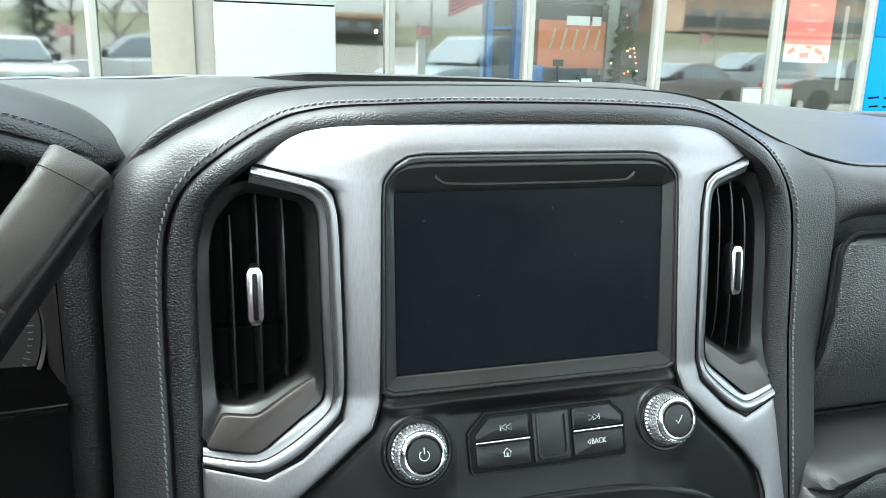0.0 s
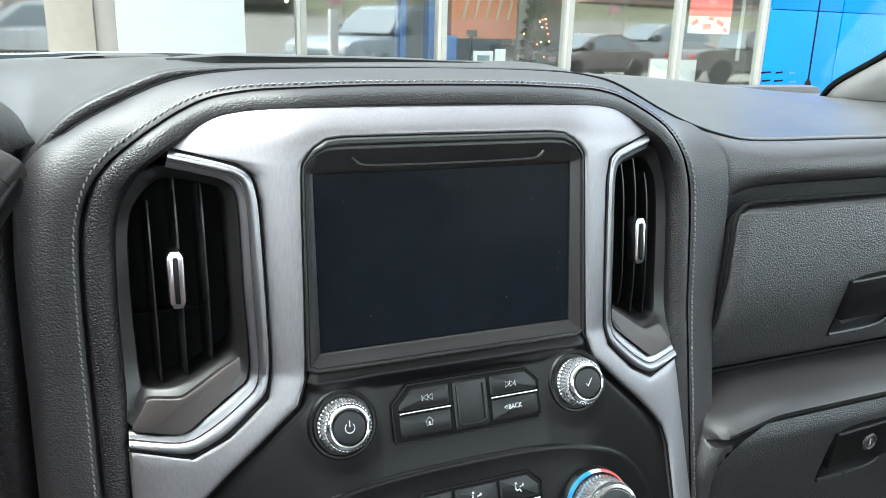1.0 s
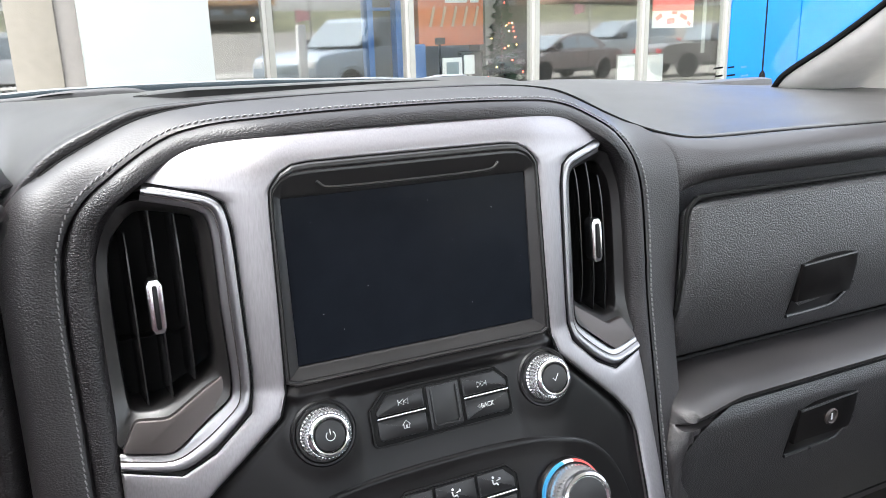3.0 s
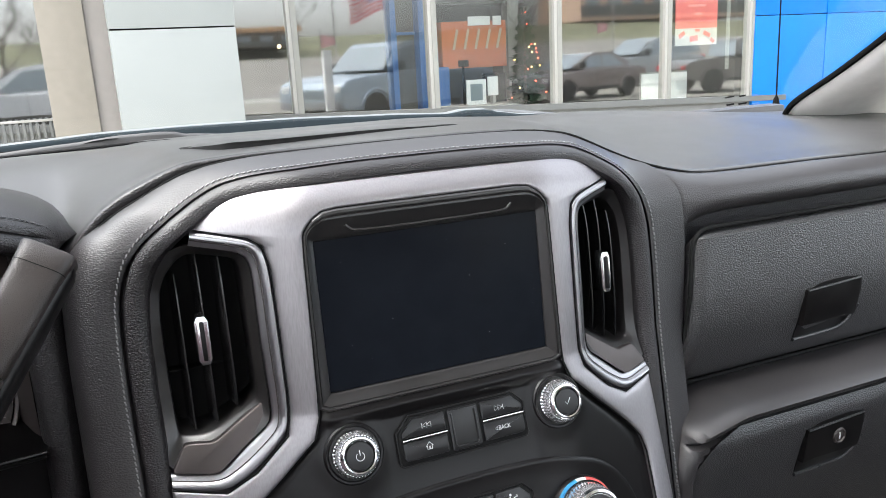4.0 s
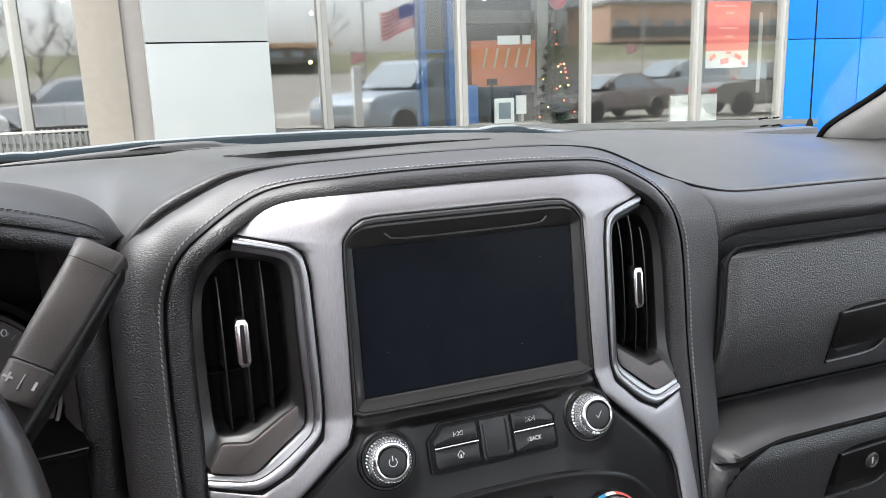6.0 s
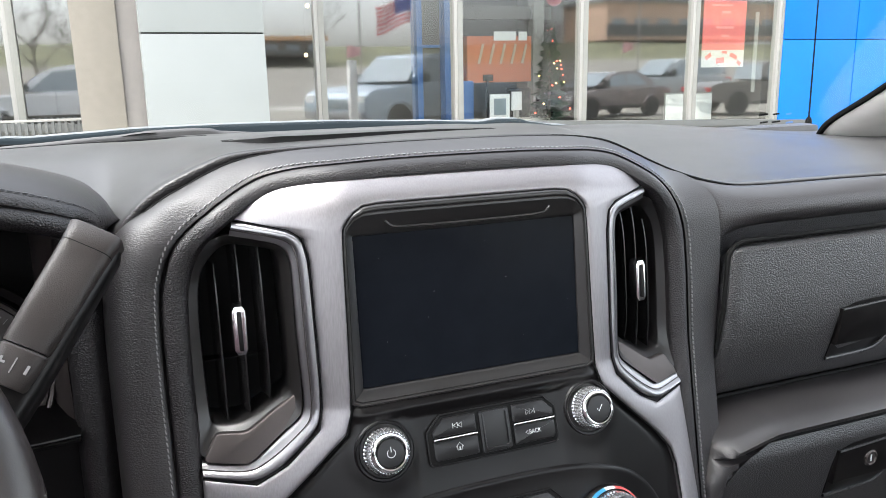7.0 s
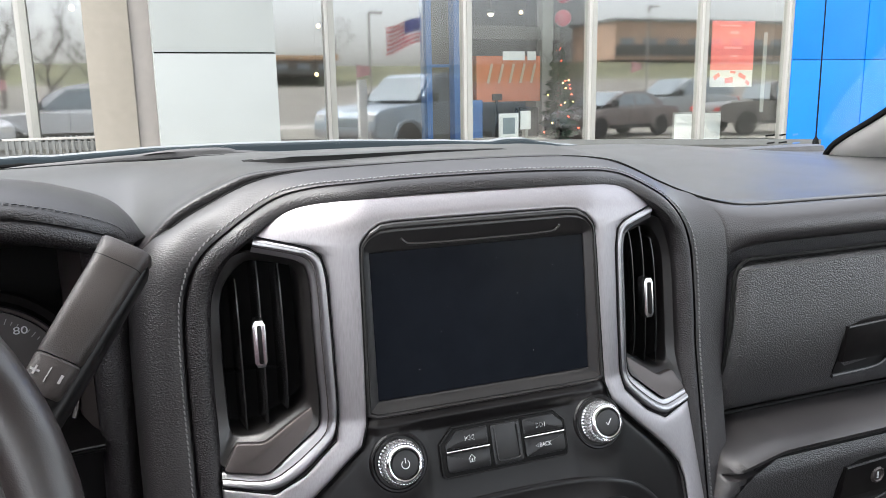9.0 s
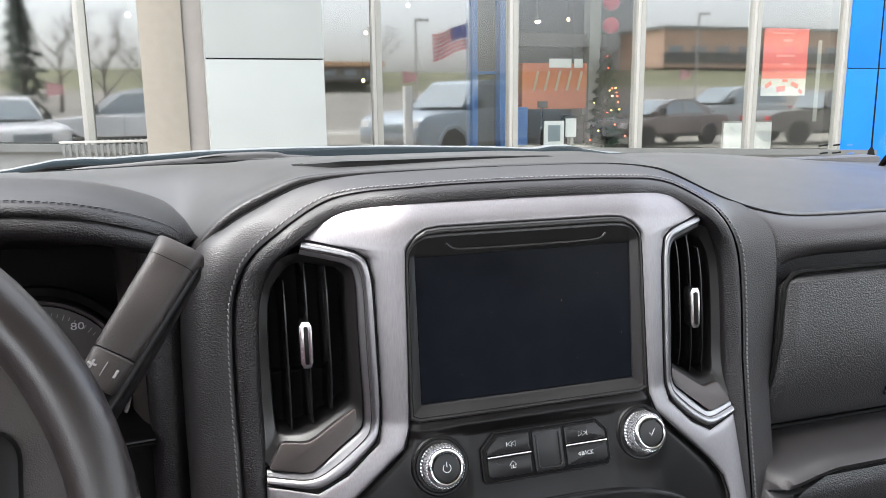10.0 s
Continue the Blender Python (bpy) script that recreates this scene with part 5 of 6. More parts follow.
part("return_side", box(-0.15, 8.24, 2.4, 0.22, 0.40, 5.1, 0.01), BEIGE_SIDE, beige)

# blue fascia block
blue = thing("blue_portal", "glossy blue panelled entrance portal", "portal", (8.3, 7.2, -0.16), kind="structure")
for x0, x1 in ((9.285, 10.80), (10.81, 13.8)):
    for z0, z1 in ((-0.16, 1.930), (1.942, 4.0), (4.01, 6.2)):
        yy = 8.96 if x0 < 10 else 8.95
        part("panel", box((x0 + x1) / 2, yy, (z0 + z1) / 2, x1 - x0, 0.06, z1 - z0, 0.004), BLUE, blue)
part("backing", box(11.6, 9.06, 3.0, 4.4, 0.12, 6.3), FRIT, blue)

# ---- showroom interior ----
tagged(part("floor_showroom", box(2.5, 14, 0.22, 19, 10, 0.04), CONCRETE), "pale showroom floor", "floor", kind="structure")
tagged(part("wall_showroom", box(2.5, 18.5, 2.6, 19, 0.2, 5), STORE_GREY), "grey showroom wall", "wall", kind="structure")
tagged(part("ceiling_showroom", box(2.5, 14, 4.7, 19, 10, 0.2), STORE_GREY), "grey showroom ceiling", "ceiling", kind="structure")
for sx in (-7.0, 12):
    tagged(part("wall_showroom_side", box(sx, 14, 2.6, 0.2, 10, 5), STORE_GREY), "grey showroom side wall", "wall", kind="structure")
tagged(part("orange_feature_wall", box(5.85, 12.0, 1.75, 1.24, 0.2, 0.78, 0.01), ORANGE), "orange display wall", "wall")
partition = thing("blue_partition", "blue showroom partition of a post and a panel", "partition", (4.70, 12.0, 0.24))
part("post", box(4.345, 12.0, 2.0, 0.10, 0.3, 3.6, 0.01), BLUE_WALL, partition)
part("side_panel", box(4.93, 12.0, 2.0, 0.27, 0.3, 3.6, 0.01), BLUE_WALL, partition)
part("cross_rail", box(4.61, 12.05, 1.98, 0.44, 0.06, 0.05, 0.005), BLUE_WALL, partition)
part("grey_infill", box(4.61, 12.1, 2.0, 0.44, 0.04, 3.6), STORE_GREY, partition)

SPOTS = ((5.55, 12.0, 2.85), (4.36, 12.0, 2.74))
for x, y, z in SPOTS:
    ob = thing("ceiling_spot", "lit showroom ceiling spot", "lamp", (x, y, z + 0.06), "showroom spots")
    part("housing", lathe([(0.02, 2.0), (0.02, 0.06), (0.07, 0.05), (0.07, 0.0), (0.06, 0.0)], Matrix.Translation((x, y, z)), 20), STORE_GREY, ob)
    part("bulb", lathe([(0.0, -0.05), (0.045, -0.02), (0.055, 0.01), (0.0, 0.03)], Matrix.Translation((x, y, z)), 20), CEILING_LAMP, ob)
sl = bpy.data.lights.new("showroom_light", "AREA")
sl.energy, sl.size, sl.color = 52, 6, (1.0, 0.93, 0.82)
slo = new("showroom_light", sl)
slo.matrix_world = look((4, 13, 4.5), (4, 13, 0))


# ---- on and behind the glass ----
poster = thing("red_poster", "red and white poster on the showroom window", "poster", (8.2, 9.03, 1.5))
part("red_field", box(8.20, 9.035, 2.15, 0.80, 0.012, 0.72), RED, poster)
part("white_field", box(8.20, 9.035, 1.665, 0.80, 0.012, 0.25), CONCRETE, poster)
for dx, dz, w, h in ((-0.06, 2.44, 0.40, 0.035), (0.02, 2.34, 0.16, 0.05), (0.0, 2.12, 0.34, 0.045), (0.02, 2.00, 0.14, 0.05)):
    part("writing_bar", box(8.2 + dx, 9.027, dz, w, 0.006, h * 0.7), POSTER_PRINT, poster)
for dx, dz, w, h in ((-0.28, 1.70, 0.12, 0.06), (-0.05, 1.64, 0.15, 0.08), (0.2, 1.70, 0.14, 0.06), (0.02, 1.76, 0.10, 0.04), (0.31, 1.60, 0.08, 0.05)):
    part("red_patch", box(8.2 + dx, 9.027, dz, w, 0.006, h, 0.0, Matrix.Rotation(dx * 2, 3, "Y")), RED, poster)
tagged(part("window_notice", box(8.83, 9.04, 1.75, 0.07, 0.01, 1.2), ALU), "narrow white strip notice on the window", "notice")

for cx, z0, h, w, mt, nm, lab in ((5.08, 0.24, 1.16, 0.22, BLUE_WALL, "blue_cabinet", "dark blue upright cabinet"), (6.05, 0.24, 1.02, 0.42, FRIT, "office_chair", "black high-backed office chair"), (6.62, 0.24, 0.9, 0.40, FRIT, "armchair", "black visitor armchair")):
    ob = thing(nm, lab + " in the showroom", nm.split("_")[-1], (cx, 11.6, 0.24))
    part("body", box(cx, 11.6, z0 + h * 0.62, w, 0.12, h * 0.76, 0.04, seg=3), mt, ob)
    part("foot", box(cx, 11.45, z0 + h * 0.22, w, 0.40, h * 0.10, 0.03), mt, ob)
    part("stand", box(cx, 11.45, z0 + h * 0.09, w * 0.25, 0.1, h * 0.18, 0.01), mt, ob)
desk = thing("sales_desk", "pale sales desk in the showroom", "desk", (5.8, 11.3, 0.24))
part("desktop", box(5.7, 11.3, 0.74, 1.5, 0.7, 0.04, 0.008), CONCRETE, desk)
for x in (5.0, 6.4):
    part("desk_leg", box(x, 11.3, 0.48, 0.05, 0.6, 0.48, 0.005), ALU_DARK, desk)
for cx, cz, w, h, nm, lab in ((5.525, 0.965, 0.36, 0.41, "picture_frame", "white picture frame with a dark picture"), (5.84, 1.05, 0.19, 0.31, "price_card", "white card holder standing on the desk")):
    ob = thing(nm, lab, nm.split("_")[1], (cx, 11.3, 0.76))
    part("frame", box(cx, 11.25, cz, w, 0.03, h, 0.006), PAPER, ob)
    if "picture" in nm:
        part("picture", box(cx, 11.232, cz, w * 0.62, 0.006, h * 0.66), CARGLASS, ob)
    else:
        part("foot", box(cx, 11.26, 0.83, w * 0.3, 0.12, 0.14, 0.004), ALU_DARK, ob)
mon = thing("monitor", "small dark monitor on a stand", "monitor", (5.43, 11.5, 0.76))
part("screen", box(5.43, 11.5, 1.44, 0.18, 0.03, 0.11, 0.004), FRIT, mon)
part("stand", box(5.43, 11.52, 1.07, 0.03, 0.03, 0.66), FRIT, mon)
board = thing("menu_board", "orange wall board with pale slanted strips", "board", (5.85, 11.88, 1.4))
for i in range(5):
    b = box(5.48 + 0.21 * i, 11.888, 1.84, 0.045, 0.01, 0.34, 0, Matrix.Rotation(radians(14), 3, "Y"))
    part("strip", b, BRICK, board)
for x0, x1 in ((5.72, 6.14), (6.20, 6.36)):
    part("lit_sign", box((x0 + x1) / 2, 11.87, 2.14, x1 - x0, 0.02, 0.15), PAPER, board)
tagged(part("dark_partition", box(5.05, 12.6, 2.0, 0.5, 0.2, 3.6), STORE_GREY), "grey showroom wall panel", "partition")
tagged(part("beam", box(5.9, 12.3, 2.55, 2.2, 0.3, 0.22, 0.01), STORE_GREY), "grey dropped beam", "beam", kind="structure")
tagged(part("pale_column", box(6.72, 12.2, 2.4, 0.22, 0.22, 4.4, 0.01), ALU), "pale showroom column", "column", kind="structure")
tagged(part("showroom_end_wall", box(9.3, 13.5, 2.4, 0.2, 8.5, 4.6), STORE_GREY), "grey showroom partition wall", "wall", kind="structure")

fir = thing("christmas_tree", "decorated dark green Christmas tree with coloured lights", "tree", (6.33, 11.0, 0.24))
rng = random.Random(4)
needles = bmesh.new()
for i in range(5200):
    u = rng.random() ** 0.8
    z = 0.34 + 1.96 * u
    r = 0.42 * (1 - u) ** 0.9 + 0.015
    layer = 0.75 + 0.25 * math.cos(z * 38)
    a = rng.random() * 6.283
    rr = r * layer * (0.35 + 0.65 * rng.random())
    p = Vector((6.33 + rr * math.cos(a), 11.0 + rr * math.sin(a), z))
    d = Vector((math.cos(a), math.sin(a), -0.35 + 0.5 * rng.random())) * 0.07
    s = Vector((-math.sin(a), math.cos(a), 0.3)) * 0.018
    vs = [needles.verts.new(q) for q in (p - s, p + s, p + d + s * 0.3, p + d - s * 0.3)]
    needles.faces.new(vs)
part("crown", needles, FIR, fir)
part("trunk", tube([(6.33, 11.0, 0.24), (6.33, 11.0, 1.2), (6.33, 11.0, 2.25)], lambda u: 0.035 * (1 - u) + 0.006), BARK, fir)
for k, mt in ((16, FAIRY), (8, FAIRY_GOLD)):
    bs = []
    for i in range(k):
        u = rng.random()
        a = rng.random() * 3.1416 + 3.1416
        r = 0.44 * (1 - u) ** 0.9 + 0.02
        bs.append(box(6.33 + r * math.cos(a), 11.0 + r * math.sin(a), 0.4 + 1.85 * u, 0.022, 0.022, 0.022, 0.006))
    tagged(part("fairy_lights", joined(bs), mt, fir), kind="stuff")
for z in (3.0, 2.65):
    ob = thing("red_ornament", "large red hanging ornament", "ornament", (6.11, 10.5, z), "hanging ornaments")
    part("ball", lathe([(0.13 * math.sin(radians(a)), -0.13 * math.cos(radians(a))) for a in range(0, 181, 15)], Matrix.Translation((6.11, 10.5, z)), 24), ORNAMENT, ob)
    part("cord", tube([(6.11, 10.5, z + 0.12), (6.11, 10.5, 4.6)], 0.004, 6), FRIT, ob)
for x, y, z in ((2.75, 13.0, 2.69), (2.68, 13.0, 1.88), (3.52, 13.0, 3.17), (-0.95, 11.0, 2.7), (6.9, 13.5, 3.05)):
    ob = thing("pendant_lamp", "small lit pendant lamp", "lamp", (x, y, z), "showroom pendants")
    part("cord", tube([(x, y, z + 0.05), (x, y, 4.6)], 0.006, 6), STORE_GREY, ob)
    part("bulb", lathe([(0.0, -0.04), (0.028, -0.025), (0.036, 0.005), (0.02, 0.03), (0.0, 0.04)], Matrix.Translation((x, y, z)), 24), BULB, ob)

rack = thing("low_railing", "grey slatted bench by the showroom window", "bench", (-1.1, 8.5, 0.7))
part("rail", box(-1.1, 8.5, 1.125, 0.95, 0.04, 0.025, 0.004), ALU_DARK, rack)
part("rail", box(-1.1, 8.5, 0.72, 0.95, 0.04, 0.025, 0.004), ALU_DARK, rack)
for i in range(15):
    part("slat", box(-1.54 + 0.062 * i, 8.5, 0.925, 0.03, 0.03, 0.39, 0.004), SILL, rack)
for x in (-1.55, -0.65):
    part("leg", box(x, 8.5, 0.27, 0.05, 0.05, 0.88), ALU_DARK, rack)


# ---- vehicles across the car park ----
def vehicle(name, label, paint, m, side_pts, roof_pts, width, wheels, wr, glass_split, lamps=None, bed=None):
    ob = thing(name, label, "car", group="parked vehicles")
    ob.matrix_world = m

    def add(nm, bm, mat, par=None, lab=""):
        me = bpy.data.meshes.new(nm)
        bmesh.ops.recalc_face_normals(bm, faces=bm.faces)
        bm.to_mesh(me)
        bm.free()
        finish(me, 40)
        me.materials.append(mat)
        q = new(nm, me)
        q.parent = par or ob
        return tagged(q, lab)

    w = width / 2
    add("body", prism(soften(dense(side_pts + side_pts[:1], 5)[:-1], 3, True), lambda u, v, q: Vector((u, -w + q, v)), width, 0.05, 3), paint)
    rp = soften(dense(roof_pts + roof_pts[:1], 4)[:-1], 2, True)
    zlo, zhi = min(p[1] for p in rp), max(p[1] for p in rp)
    cab = prism(rp, lambda u, v, q: Vector((u, (-w + 0.06 + q * (width - 0.12)) * (1 - 0.16 * (v - zlo) / (zhi - zlo)), v)), 1.0)
    cabin = add("cabin", cab, paint)
    for sg in (-1, 1):
        for pts in glass_split:
            def place(u, v, q, sg=sg):
                return Vector((u, sg * ((w - 0.06) * (1 - 0.16 * (v - zlo) / (zhi - zlo)) + 0.006 - q), v))
            add("side_window", prism(pts, place, 0.02), CARGLASS, cabin)
    for nm, (ua, va), (ub, vb), out in (("windshield", roof_pts[-1], roof_pts[-2], 1), ("rear_window", roof_pts[0], roof_pts[1], -1)):
        rows = []
        for f in (0.10, 0.5, 0.92):
            u, v = ua + (ub - ua) * f, va + (vb - va) * f
            half = (w - 0.06) * (1 - 0.16 * (v - zlo) / (zhi - zlo)) - 0.09
            rows.append([Vector((u + out * 0.03, -half, v + 0.02)), Vector((u + out * 0.045, 0, v + 0.02)), Vector((u + out * 0.03, half, v + 0.02))])
        add(nm, loft(rows), CARGLASS, cabin)
    nose = max(p[0] for p in side_pts)
    top = [p[1] for p in side_pts if p[0] > nose - 0.3]
    gz = (max(top) + min(top)) / 2
    add("grille", box(nose - 0.01, 0, gz + 0.02, 0.06, w * 0.95, 0.20, 0.02), CARGLASS)
    add("bumper", box(nose - 0.02, 0, min(top) + 0.10, 0.16, width * 0.94, 0.16, 0.04), RIM)
    for sg in (-1, 1):
        add("door_mirror", box(roof_pts[-1][0] - 0.35, sg * (w + 0.10), zlo + 0.16, 0.14, 0.22, 0.20, 0.04), TYRE)
        add("sill_trim", box((wheels[0] + wheels[1]) / 2, sg * (w - 0.01), wr * 1.05, (wheels[0] - wheels[1]) - wr * 2.6, 0.05, 0.12, 0.02), TYRE)
        for xd in (0.12, -0.62):
            add("door_gap", box(xd, sg * (w + 0.002), (zlo + wr * 1.1) / 2 + 0.1, 0.012, 0.01, zlo - wr * 1.3), TYRE)
    for x in wheels:
        for sg in (-1, 1):
            wmx = Matrix.Translation((x, sg * (w - 0.10), wr)) @ Matrix.Rotation(radians(90), 4, "X")
            t = add("wheel", lathe([(wr * 0.62, -0.12), (wr * 0.95, -0.12), (wr, -0.07), (wr, 0.07), (wr * 0.95, 0.12), (wr * 0.62, 0.12)], wmx, 32), TYRE)
            add("rim", lathe([(0.02, -0.10), (wr * 0.6, -0.118), (wr * 0.63, -0.10), (wr * 0.63, 0.10), (wr * 0.6, 0.118), (0.02, 0.10)], wmx, 24), RIM, t)
            arch = [wmx @ Vector((wr * 1.16 * math.cos(radians(a)), wr * 1.16 * math.sin(radians(a)), -sg * 0.115)) for a in range(-10, 191, 10)]
            add("wheel_arch", tube(arch, 0.035, 8), paint)
    for x, z, mt in lamps or ():
        for sg in (-1, 1):
            add("lamp", box(x, sg * (w - 0.18), z, 0.10, 0.26, 0.16, 0.03), mt)
    return ob


PICKUP_BODY = [(-2.9, 0.55), (-2.9, 1.20), (-0.62, 1.22), (0.95, 1.22), (1.5, 1.24), (2.72, 1.15), (2.9, 0.95), (2.9, 0.50), (2.3, 0.42), (-2.3, 0.45)]
PICKUP_ROOF = [(-0.75, 1.20), (-0.62, 1.86), (-0.45, 1.93), (0.55, 1.93), (0.75, 1.86), (1.45, 1.22)]
PICKUP_GLASS = [[(-0.55, 1.28), (-0.50, 1.80), (0.08, 1.82), (0.08, 1.28)], [(0.16, 1.28), (0.16, 1.82), (0.62, 1.80), (1.12, 1.28)]]
SEDAN_BODY = [(-2.3, 0.45), (-2.35, 0.95), (-1.6, 1.02), (1.0, 0.98), (2.1, 0.80), (2.35, 0.60), (2.3, 0.32), (-2.2, 0.32)]
SEDAN_ROOF = [(-1.85, 0.98), (-0.95, 1.46), (-0.5, 1.52), (0.3, 1.48), (1.25, 0.96)]
SEDAN_GLASS = [[(-1.2, 1.05), (-0.8, 1.40), (-0.25, 1.43), (-0.25, 1.05)], [(-0.18, 1.05), (-0.18, 1.43), (0.3, 1.38), (0.85, 1.03)]]


def at(x, y, turn, s=1.0):
    return Matrix.Translation((x, y, -0.16)) @ Matrix.Rotation(radians(turn), 4, "Z") @ Matrix.Scale(s, 4)


HEAD = PAPER
vehicle("pickup_truck", "pale blue and silver pickup truck parked outside", CARPAINT_BLUE, at(7.6, -2.6, 152, 1.16), PICKUP_BODY, PICKUP_ROOF, 2.0, (1.85, -1.75), 0.42, PICKUP_GLASS, ((2.85, 0.95, HEAD), (-2.88, 0.95, LAMP_RED)))
vehicle("pickup_truck", "grey pickup truck parked outside", CARPAINT_GREY, at(22.1, -4.4, 8, 1.0), PICKUP_BODY, PICKUP_ROOF, 2.0, (1.85, -1.75), 0.44, PICKUP_GLASS, ((2.85, 0.95, HEAD), (-2.88, 0.95, LAMP_RED)))
SUV_BODY = [(-2.3, 0.45), (-2.35, 1.1), (1.0, 1.1), (2.1, 1.0), (2.35, 0.75), (2.3, 0.38), (-2.2, 0.38)]
SUV_ROOF = [(-2.2, 1.08), (-1.9, 1.70), (-1.4, 1.78), (0.2, 1.76), (1.1, 1.08)]
SUV_GLASS = [[(-1.9, 1.15), (-1.7, 1.64), (-0.7, 1.66), (-0.7, 1.15)], [(-0.6, 1.15), (-0.6, 1.66), (0.15, 1.62), (0.75, 1.13)]]
vehicle("suv", "white sport utility parked outside", CARPAINT_WHITE, at(-2.05, -8.2, 180, 1.22), SUV_BODY, SUV_ROOF, 1.9, (1.45, -1.4), 0.36, SUV_GLASS, ((2.3, 0.85, HEAD),))
vehicle("pickup_truck", "white pickup truck parked outside", CARPAINT_WHITE, at(-5.6, -6.2, 60, 1.0), PICKUP_BODY, PICKUP_ROOF, 2.0, (1.85, -1.75), 0.42, PICKUP_GLASS, ((2.85, 0.95, HEAD), (-2.88, 0.95, LAMP_RED)))
vehicle("sedan", "grey-brown sedan parked outside", CARPAINT_DARK, at(16.3, -6.4, 168, 1.1), SEDAN_BODY, SEDAN_ROOF, 1.85, (1.45, -1.4), 0.34, SEDAN_GLASS, ((2.3, 0.70, HEAD), (-2.3, 0.82, LAMP_RED)))
vehicle("suv", "grey sport utility parked outside", CARPAINT_SILVER, at(24.0, -12.5, 175, 1.25), SUV_BODY, SUV_ROOF, 1.9, (1.45, -1.4), 0.36, SUV_GLASS, ((-2.3, 0.95, LAMP_RED),))
vehicle("sedan", "silver sedan parked outside", CARPAINT_SILVER, at(11.5, -19, 10, 1.05), SEDAN_BODY, SEDAN_ROOF, 1.85, (1.45, -1.4), 0.34, SEDAN_GLASS, ((2.3, 0.70, HEAD), (-2.3, 0.82, LAMP_RED)))
vehicle("sedan", "silver sedan parked outside", CARPAINT_SILVER, at(29.5, -19, 8, 1.05), SEDAN_BODY, SEDAN_ROOF, 1.85, (1.45, -1.4), 0.34, SEDAN_GLASS, ((2.3, 0.70, HEAD), (-2.3, 0.82, LAMP_RED)))

# ---- the land behind ----
def land_z(x, y):
    return -0.17 + 2.6 * smooth(-27, -46, y) + 2.4 * smooth(-46, -66, y) + 1.0 * smooth(-66, -120, y) + 0.2 * math.sin(x * 0.11 + y * 0.07) * smooth(-28, -46, y)


def land(y0, y1, n):
    return loft([[(-60 + 4 * i, y0 + (y1 - y0) * j / n, land_z(-60 + 4 * i, y0 + (y1 - y0) * j / n)) for i in range(60)] for j in range(n + 1)])


tagged(part("paved_slope", land(-27, -46, 12), PAVING), "pale paved slope up from the car park", "ground", kind="structure")
tagged(part("grass_bank", land(-46, -125, 30), GRASS), "rising bank of winter grass", "ground", kind="structure")
tagged(part("road", loft([[(x, y, -0.145) for x in (-80, 160)] for y in (-26.5, -21)]), CONCRETE), "pale concrete road", "road", kind="structure")


def far_building(name, label, x0, x1, y, z0, z1, wall, trim, n, floors):
    ob = thing(name, label, "building", ((x0 + x1) / 2, y, z0))
    part("wall", box((x0 + x1) / 2, y, (z0 + z1) / 2, x1 - x0, 10, z1 - z0), wall, ob)
    part("roof", box((x0 + x1) / 2, y, z1 + 0.15, x1 - x0 + 0.6, 10.6, 0.35), trim, ob)
    part("band", box((x0 + x1) / 2, y + 5.05, z0 + (z1 - z0) * 0.25, x1 - x0, 0.1, (z1 - z0) * 0.30), SILL, ob)
    dx = (x1 - x0) / n
    for f in range(floors):
        zz = z0 + (z1 - z0) * (0.55 + 0.4 * f) / floors
        for i in range(n):
            part("window", box(x0 + dx * (i + 0.5), y + 5.04, zz, dx * 0.6, 0.1, (z1 - z0) / floors * 0.34), CARGLASS, ob)


far_building("brick_building", "orange brick building on the grass bank", 54, 84, -68, 5.2, 9.7, BRICK, WHITE_PANEL, 9, 2)
far_building("long_building", "low brown building with a tan roof", 6.5, 15.5, -52, 3.2, 4.5, BARK, TAN_ROOF, 5, 1)


def bare_tree(x, y, z, h, seed):
    r = random.Random(seed)
    ob = thing("bare_tree", "leafless winter tree on the grass bank", "tree", (x, y, z), "winter trees")
    part("trunk", tube([(x, y, z - 0.2), (x + 0.1, y, z + h * 0.25), (x + 0.05, y, z + h * 0.5)], lambda u: h * 0.018 * (1 - 0.5 * u), 7), BARK, ob)
    twigs = []

    def grow(p, d, ln, rad, depth):
        q = p + d * ln
        mid = p.lerp(q, 0.5) + Vector((r.uniform(-1, 1), r.uniform(-1, 1), 0)) * ln * 0.06
        twigs.append(tube([p, mid, q], lambda u: rad * (1 - 0.5 * u), 4))
        if depth:
            for _ in range(3):
                nd = (d + Vector((r.uniform(-1, 1), r.uniform(-1, 1), r.uniform(-0.2, 0.7))) * 0.65).normalized()
                grow(q, nd, ln * r.uniform(0.6, 0.8), rad * 0.55, depth - 1)

    for k in range(6):
        base = Vector((x + 0.06, y, z + h * (0.25 + 0.045 * k)))
        a = k * 2.4
        grow(base, Vector((math.cos(a), math.sin(a), 1.1)).normalized(), h * 0.2, h * 0.008, 3)
    part("limbs", joined(twigs), BARK, ob)


for i, (x, y, h) in enumerate(((-5.0, -31, 7.5), (-2.6, -33, 6.5), (-8, -36, 8), (26.5, -30, 6.0), (30, -36, 6.5), (18, -58, 6), (4, -44, 4.5))):
    bare_tree(x, y, land_z(x, y), h, i)

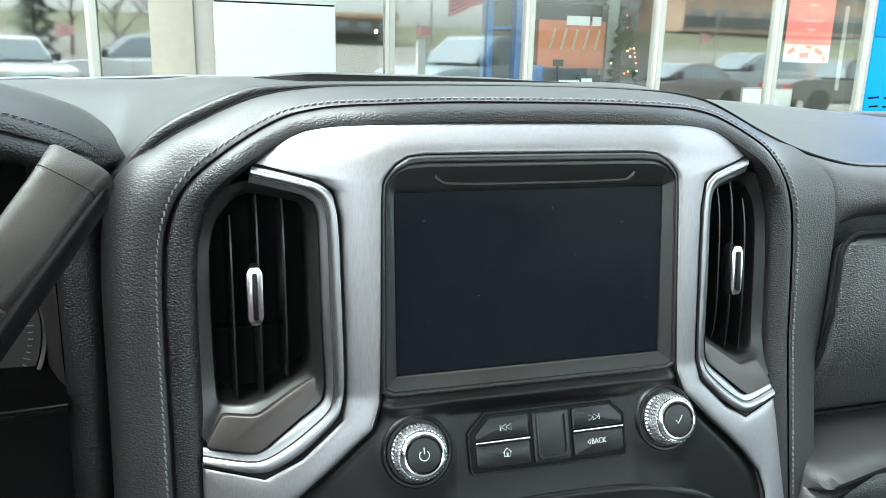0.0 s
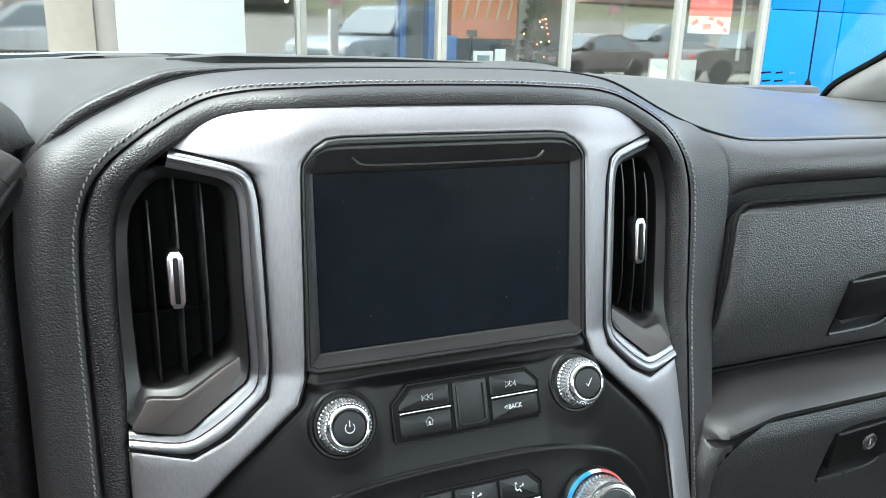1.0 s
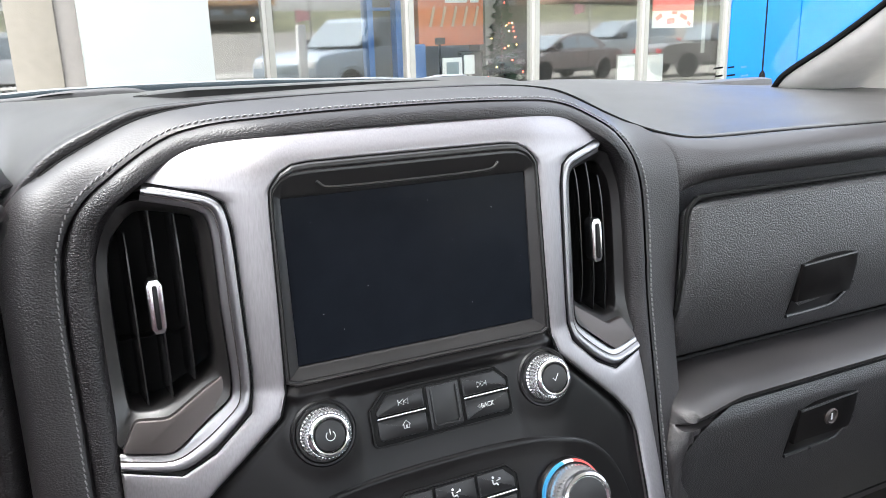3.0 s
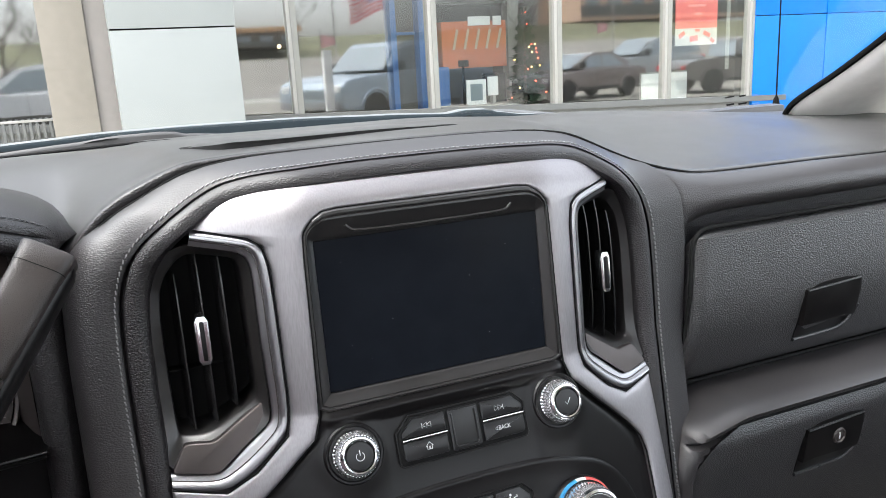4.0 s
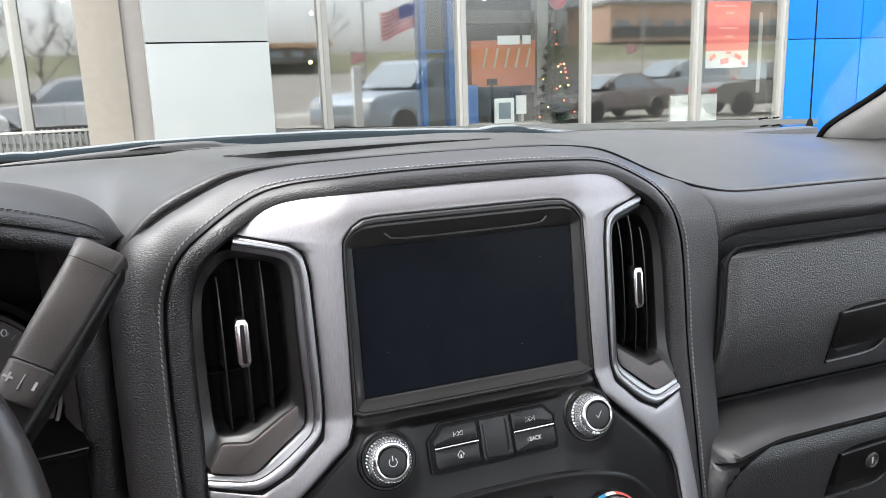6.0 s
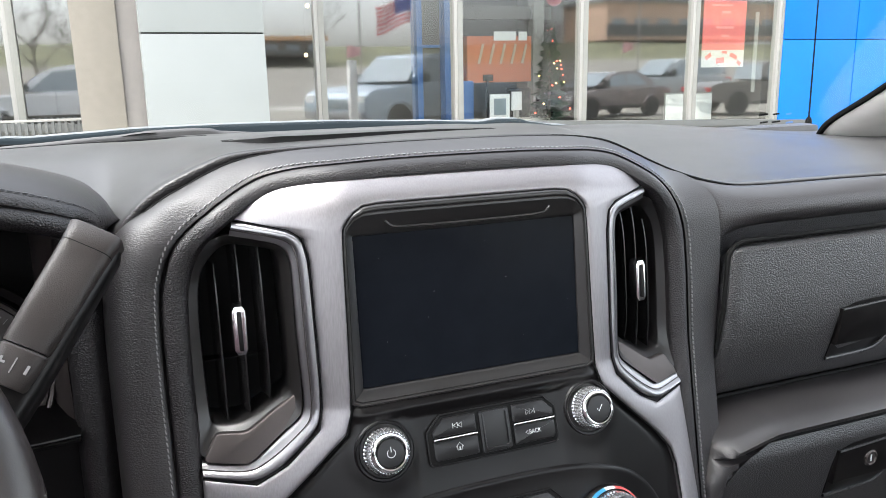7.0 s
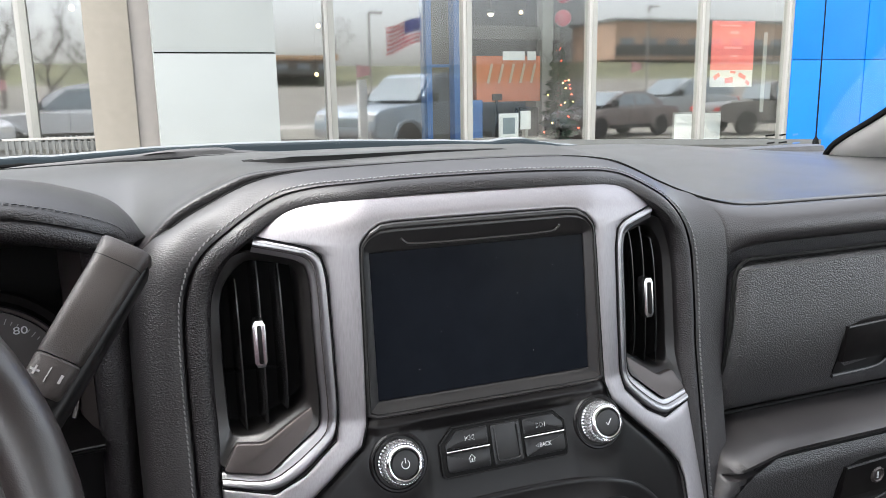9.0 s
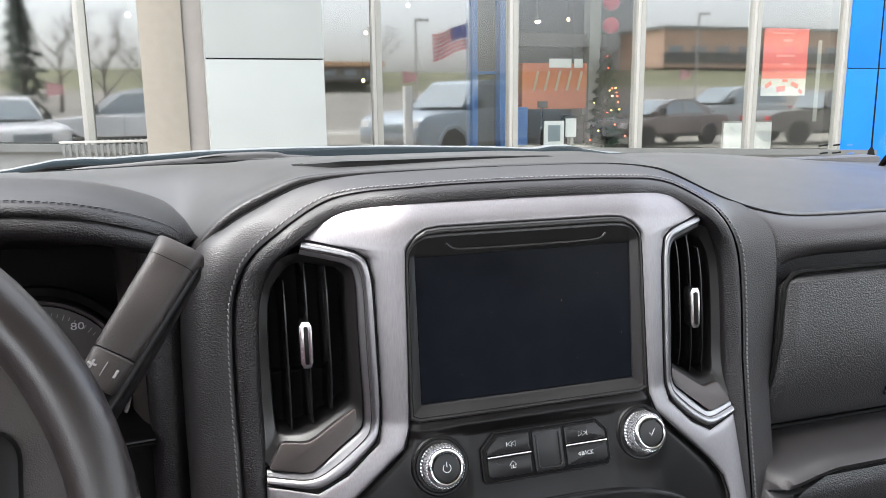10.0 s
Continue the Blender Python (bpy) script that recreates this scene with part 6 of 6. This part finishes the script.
conifer = thing("conifer", "tall dark evergreen tree", "tree", (-7.5, -22, -0.16))
needles = bmesh.new()
rng = random.Random(9)
for i in range(2200):
    u = rng.random() ** 0.8
    r = 1.5 * (1 - u) * (0.7 + 0.3 * math.cos(u * 60)) * (0.3 + 0.7 * rng.random()) + 0.03
    a = rng.random() * 6.283
    p = Vector((-7.5 + r * math.cos(a), -22 + r * math.sin(a), 0.6 + 6.2 * u))
    d = Vector((math.cos(a), math.sin(a), -0.3)) * 0.35
    s = Vector((-math.sin(a), math.cos(a), 0.3)) * 0.06
    needles.faces.new([needles.verts.new(q) for q in (p - s, p + s, p + d + s * 0.2, p + d - s * 0.2)])
part("crown", needles, FIR, conifer)
part("trunk", tube([(-7.5, -22, -0.16), (-7.5, -22, 3), (-7.5, -22, 6.6)], lambda u: 0.14 * (1 - u) + 0.02), BARK, conifer)

flag = thing("flag_on_pole", "red, white and blue striped flag on a pole", "flag", (10.75, -12, -0.16))
part("pole", tube([(10.75, -12, -0.16), (10.75, -12, 2.5), (10.75, -12, 4.75)], 0.035, 10), ALU, flag)


def cloth(u, v):
    """u along the fly, 0 at the pole; v from the foot up."""
    return Vector((10.72 - 1.5 * u, -12 + 0.14 * math.sin(u * 7 + v * 2), 3.62 + 0.95 * v - 0.55 * u * (1 - 0.25 * v) + 0.05 * math.sin(u * 6)))


for k in range(13):
    u0 = 0.42 if k > 5 else 0.0
    rows = [[cloth(u0 + (1 - u0) * i / 14, (k + j) / 13) for i in range(15)] for j in (0, 1)]
    part("stripe", loft(rows), FLAG_RED if k % 2 == 0 else FLAG_WHITE, flag)
part("canton", loft([[cloth(0.42 * i / 6, (6 + 7 * j / 6) / 13) for i in range(7)] for j in range(7)]), FLAG_BLUE, flag)
for x, y, h in ((36.3, -32, 7.7), (14.3, -32, 6.8)):
    ob = thing("lamp_post", "tall grey car park lamp post", "lamp", (x, y, -0.16), "car park lamps")
    part("pole", tube([(x, y, -0.16), (x, y, h * 0.5), (x, y, h)], 0.07, 8), ALU_DARK, ob)
    part("head", box(x + 0.45, y, h, 0.9, 0.3, 0.14, 0.03), ALU_DARK, ob)
bollard = thing("bollard", "pale square bollard in the car park", "bollard", (4.85, 0.0, -0.16))
part("post", box(4.85, 0.05, 0.86, 0.20, 0.20, 2.04, 0.02), PAPER, bollard)

# antenna on the fender
antenna = thing("antenna", "thin black whip antenna on the fender", "antenna", (1.01, 0.65, 1.36))
part("base", lathe([(0.009, -0.06), (0.008, 0.012), (0.005, 0.028), (0.0016, 0.034)], Matrix.Translation((1.01, 0.65, 1.388)), 16), FRIT, antenna)
part("mast", tube([(1.01, 0.65, 1.42), (1.008, 0.65, 1.7), (1.005, 0.65, 2.1)], lambda u: 0.0016 - 0.0008 * u, 8), FRIT, antenna)
fender = part("fender", box(1.0, 1.1, 1.02, 0.16, 1.6, 0.66, 0.05, seg=3), COWL)
tagged(fender, "grey front fender of the truck", "fender", kind="structure")


# little flags standing on the roofs of parked cars
for x, y, z in ((-4.4, -8.0, 1.75), (18.2, -8.0, 2.2), (6.9, -8.0, 2.1)):
    fl = thing("small_flag", "small faded red and white flag on a thin stick", "flag", (x, y, -0.16), "small flags")
    part("stick", tube([(x, y, -0.16), (x, y, 1.0), (x, y, z + 0.62)], 0.012, 6), ALU, fl)
    part("cloth", loft([[(x + 0.5 * u, y + 0.05 * math.sin(6 * u), z + 0.25 * v + 0.12 * u + 0.2 * (1 - u) * v) for u in (0, 0.25, 0.5, 0.75, 1.0)] for v in (0, 0.5, 1)]), FLAG_CLOTH, fl)

# framed boards just inside the glass
for x, z, w in ((7.92, 0.92, 0.42), (8.45, 0.92, 0.32)):
    bd = thing("display_board", "white framed board standing inside the window", "board", (x, 9.7, 0.24), "display boards")
    part("panel", box(x, 9.7, z, w, 0.03, 0.42, 0.006), PAPER, bd)
    part("frame", box(x, 9.72, z, w + 0.05, 0.02, 0.47, 0.006), ALU, bd)
    part("stand", box(x, 9.74, (0.24 + z - 0.2) / 2, 0.05, 0.03, z - 0.2 - 0.24), ALU_DARK, bd)
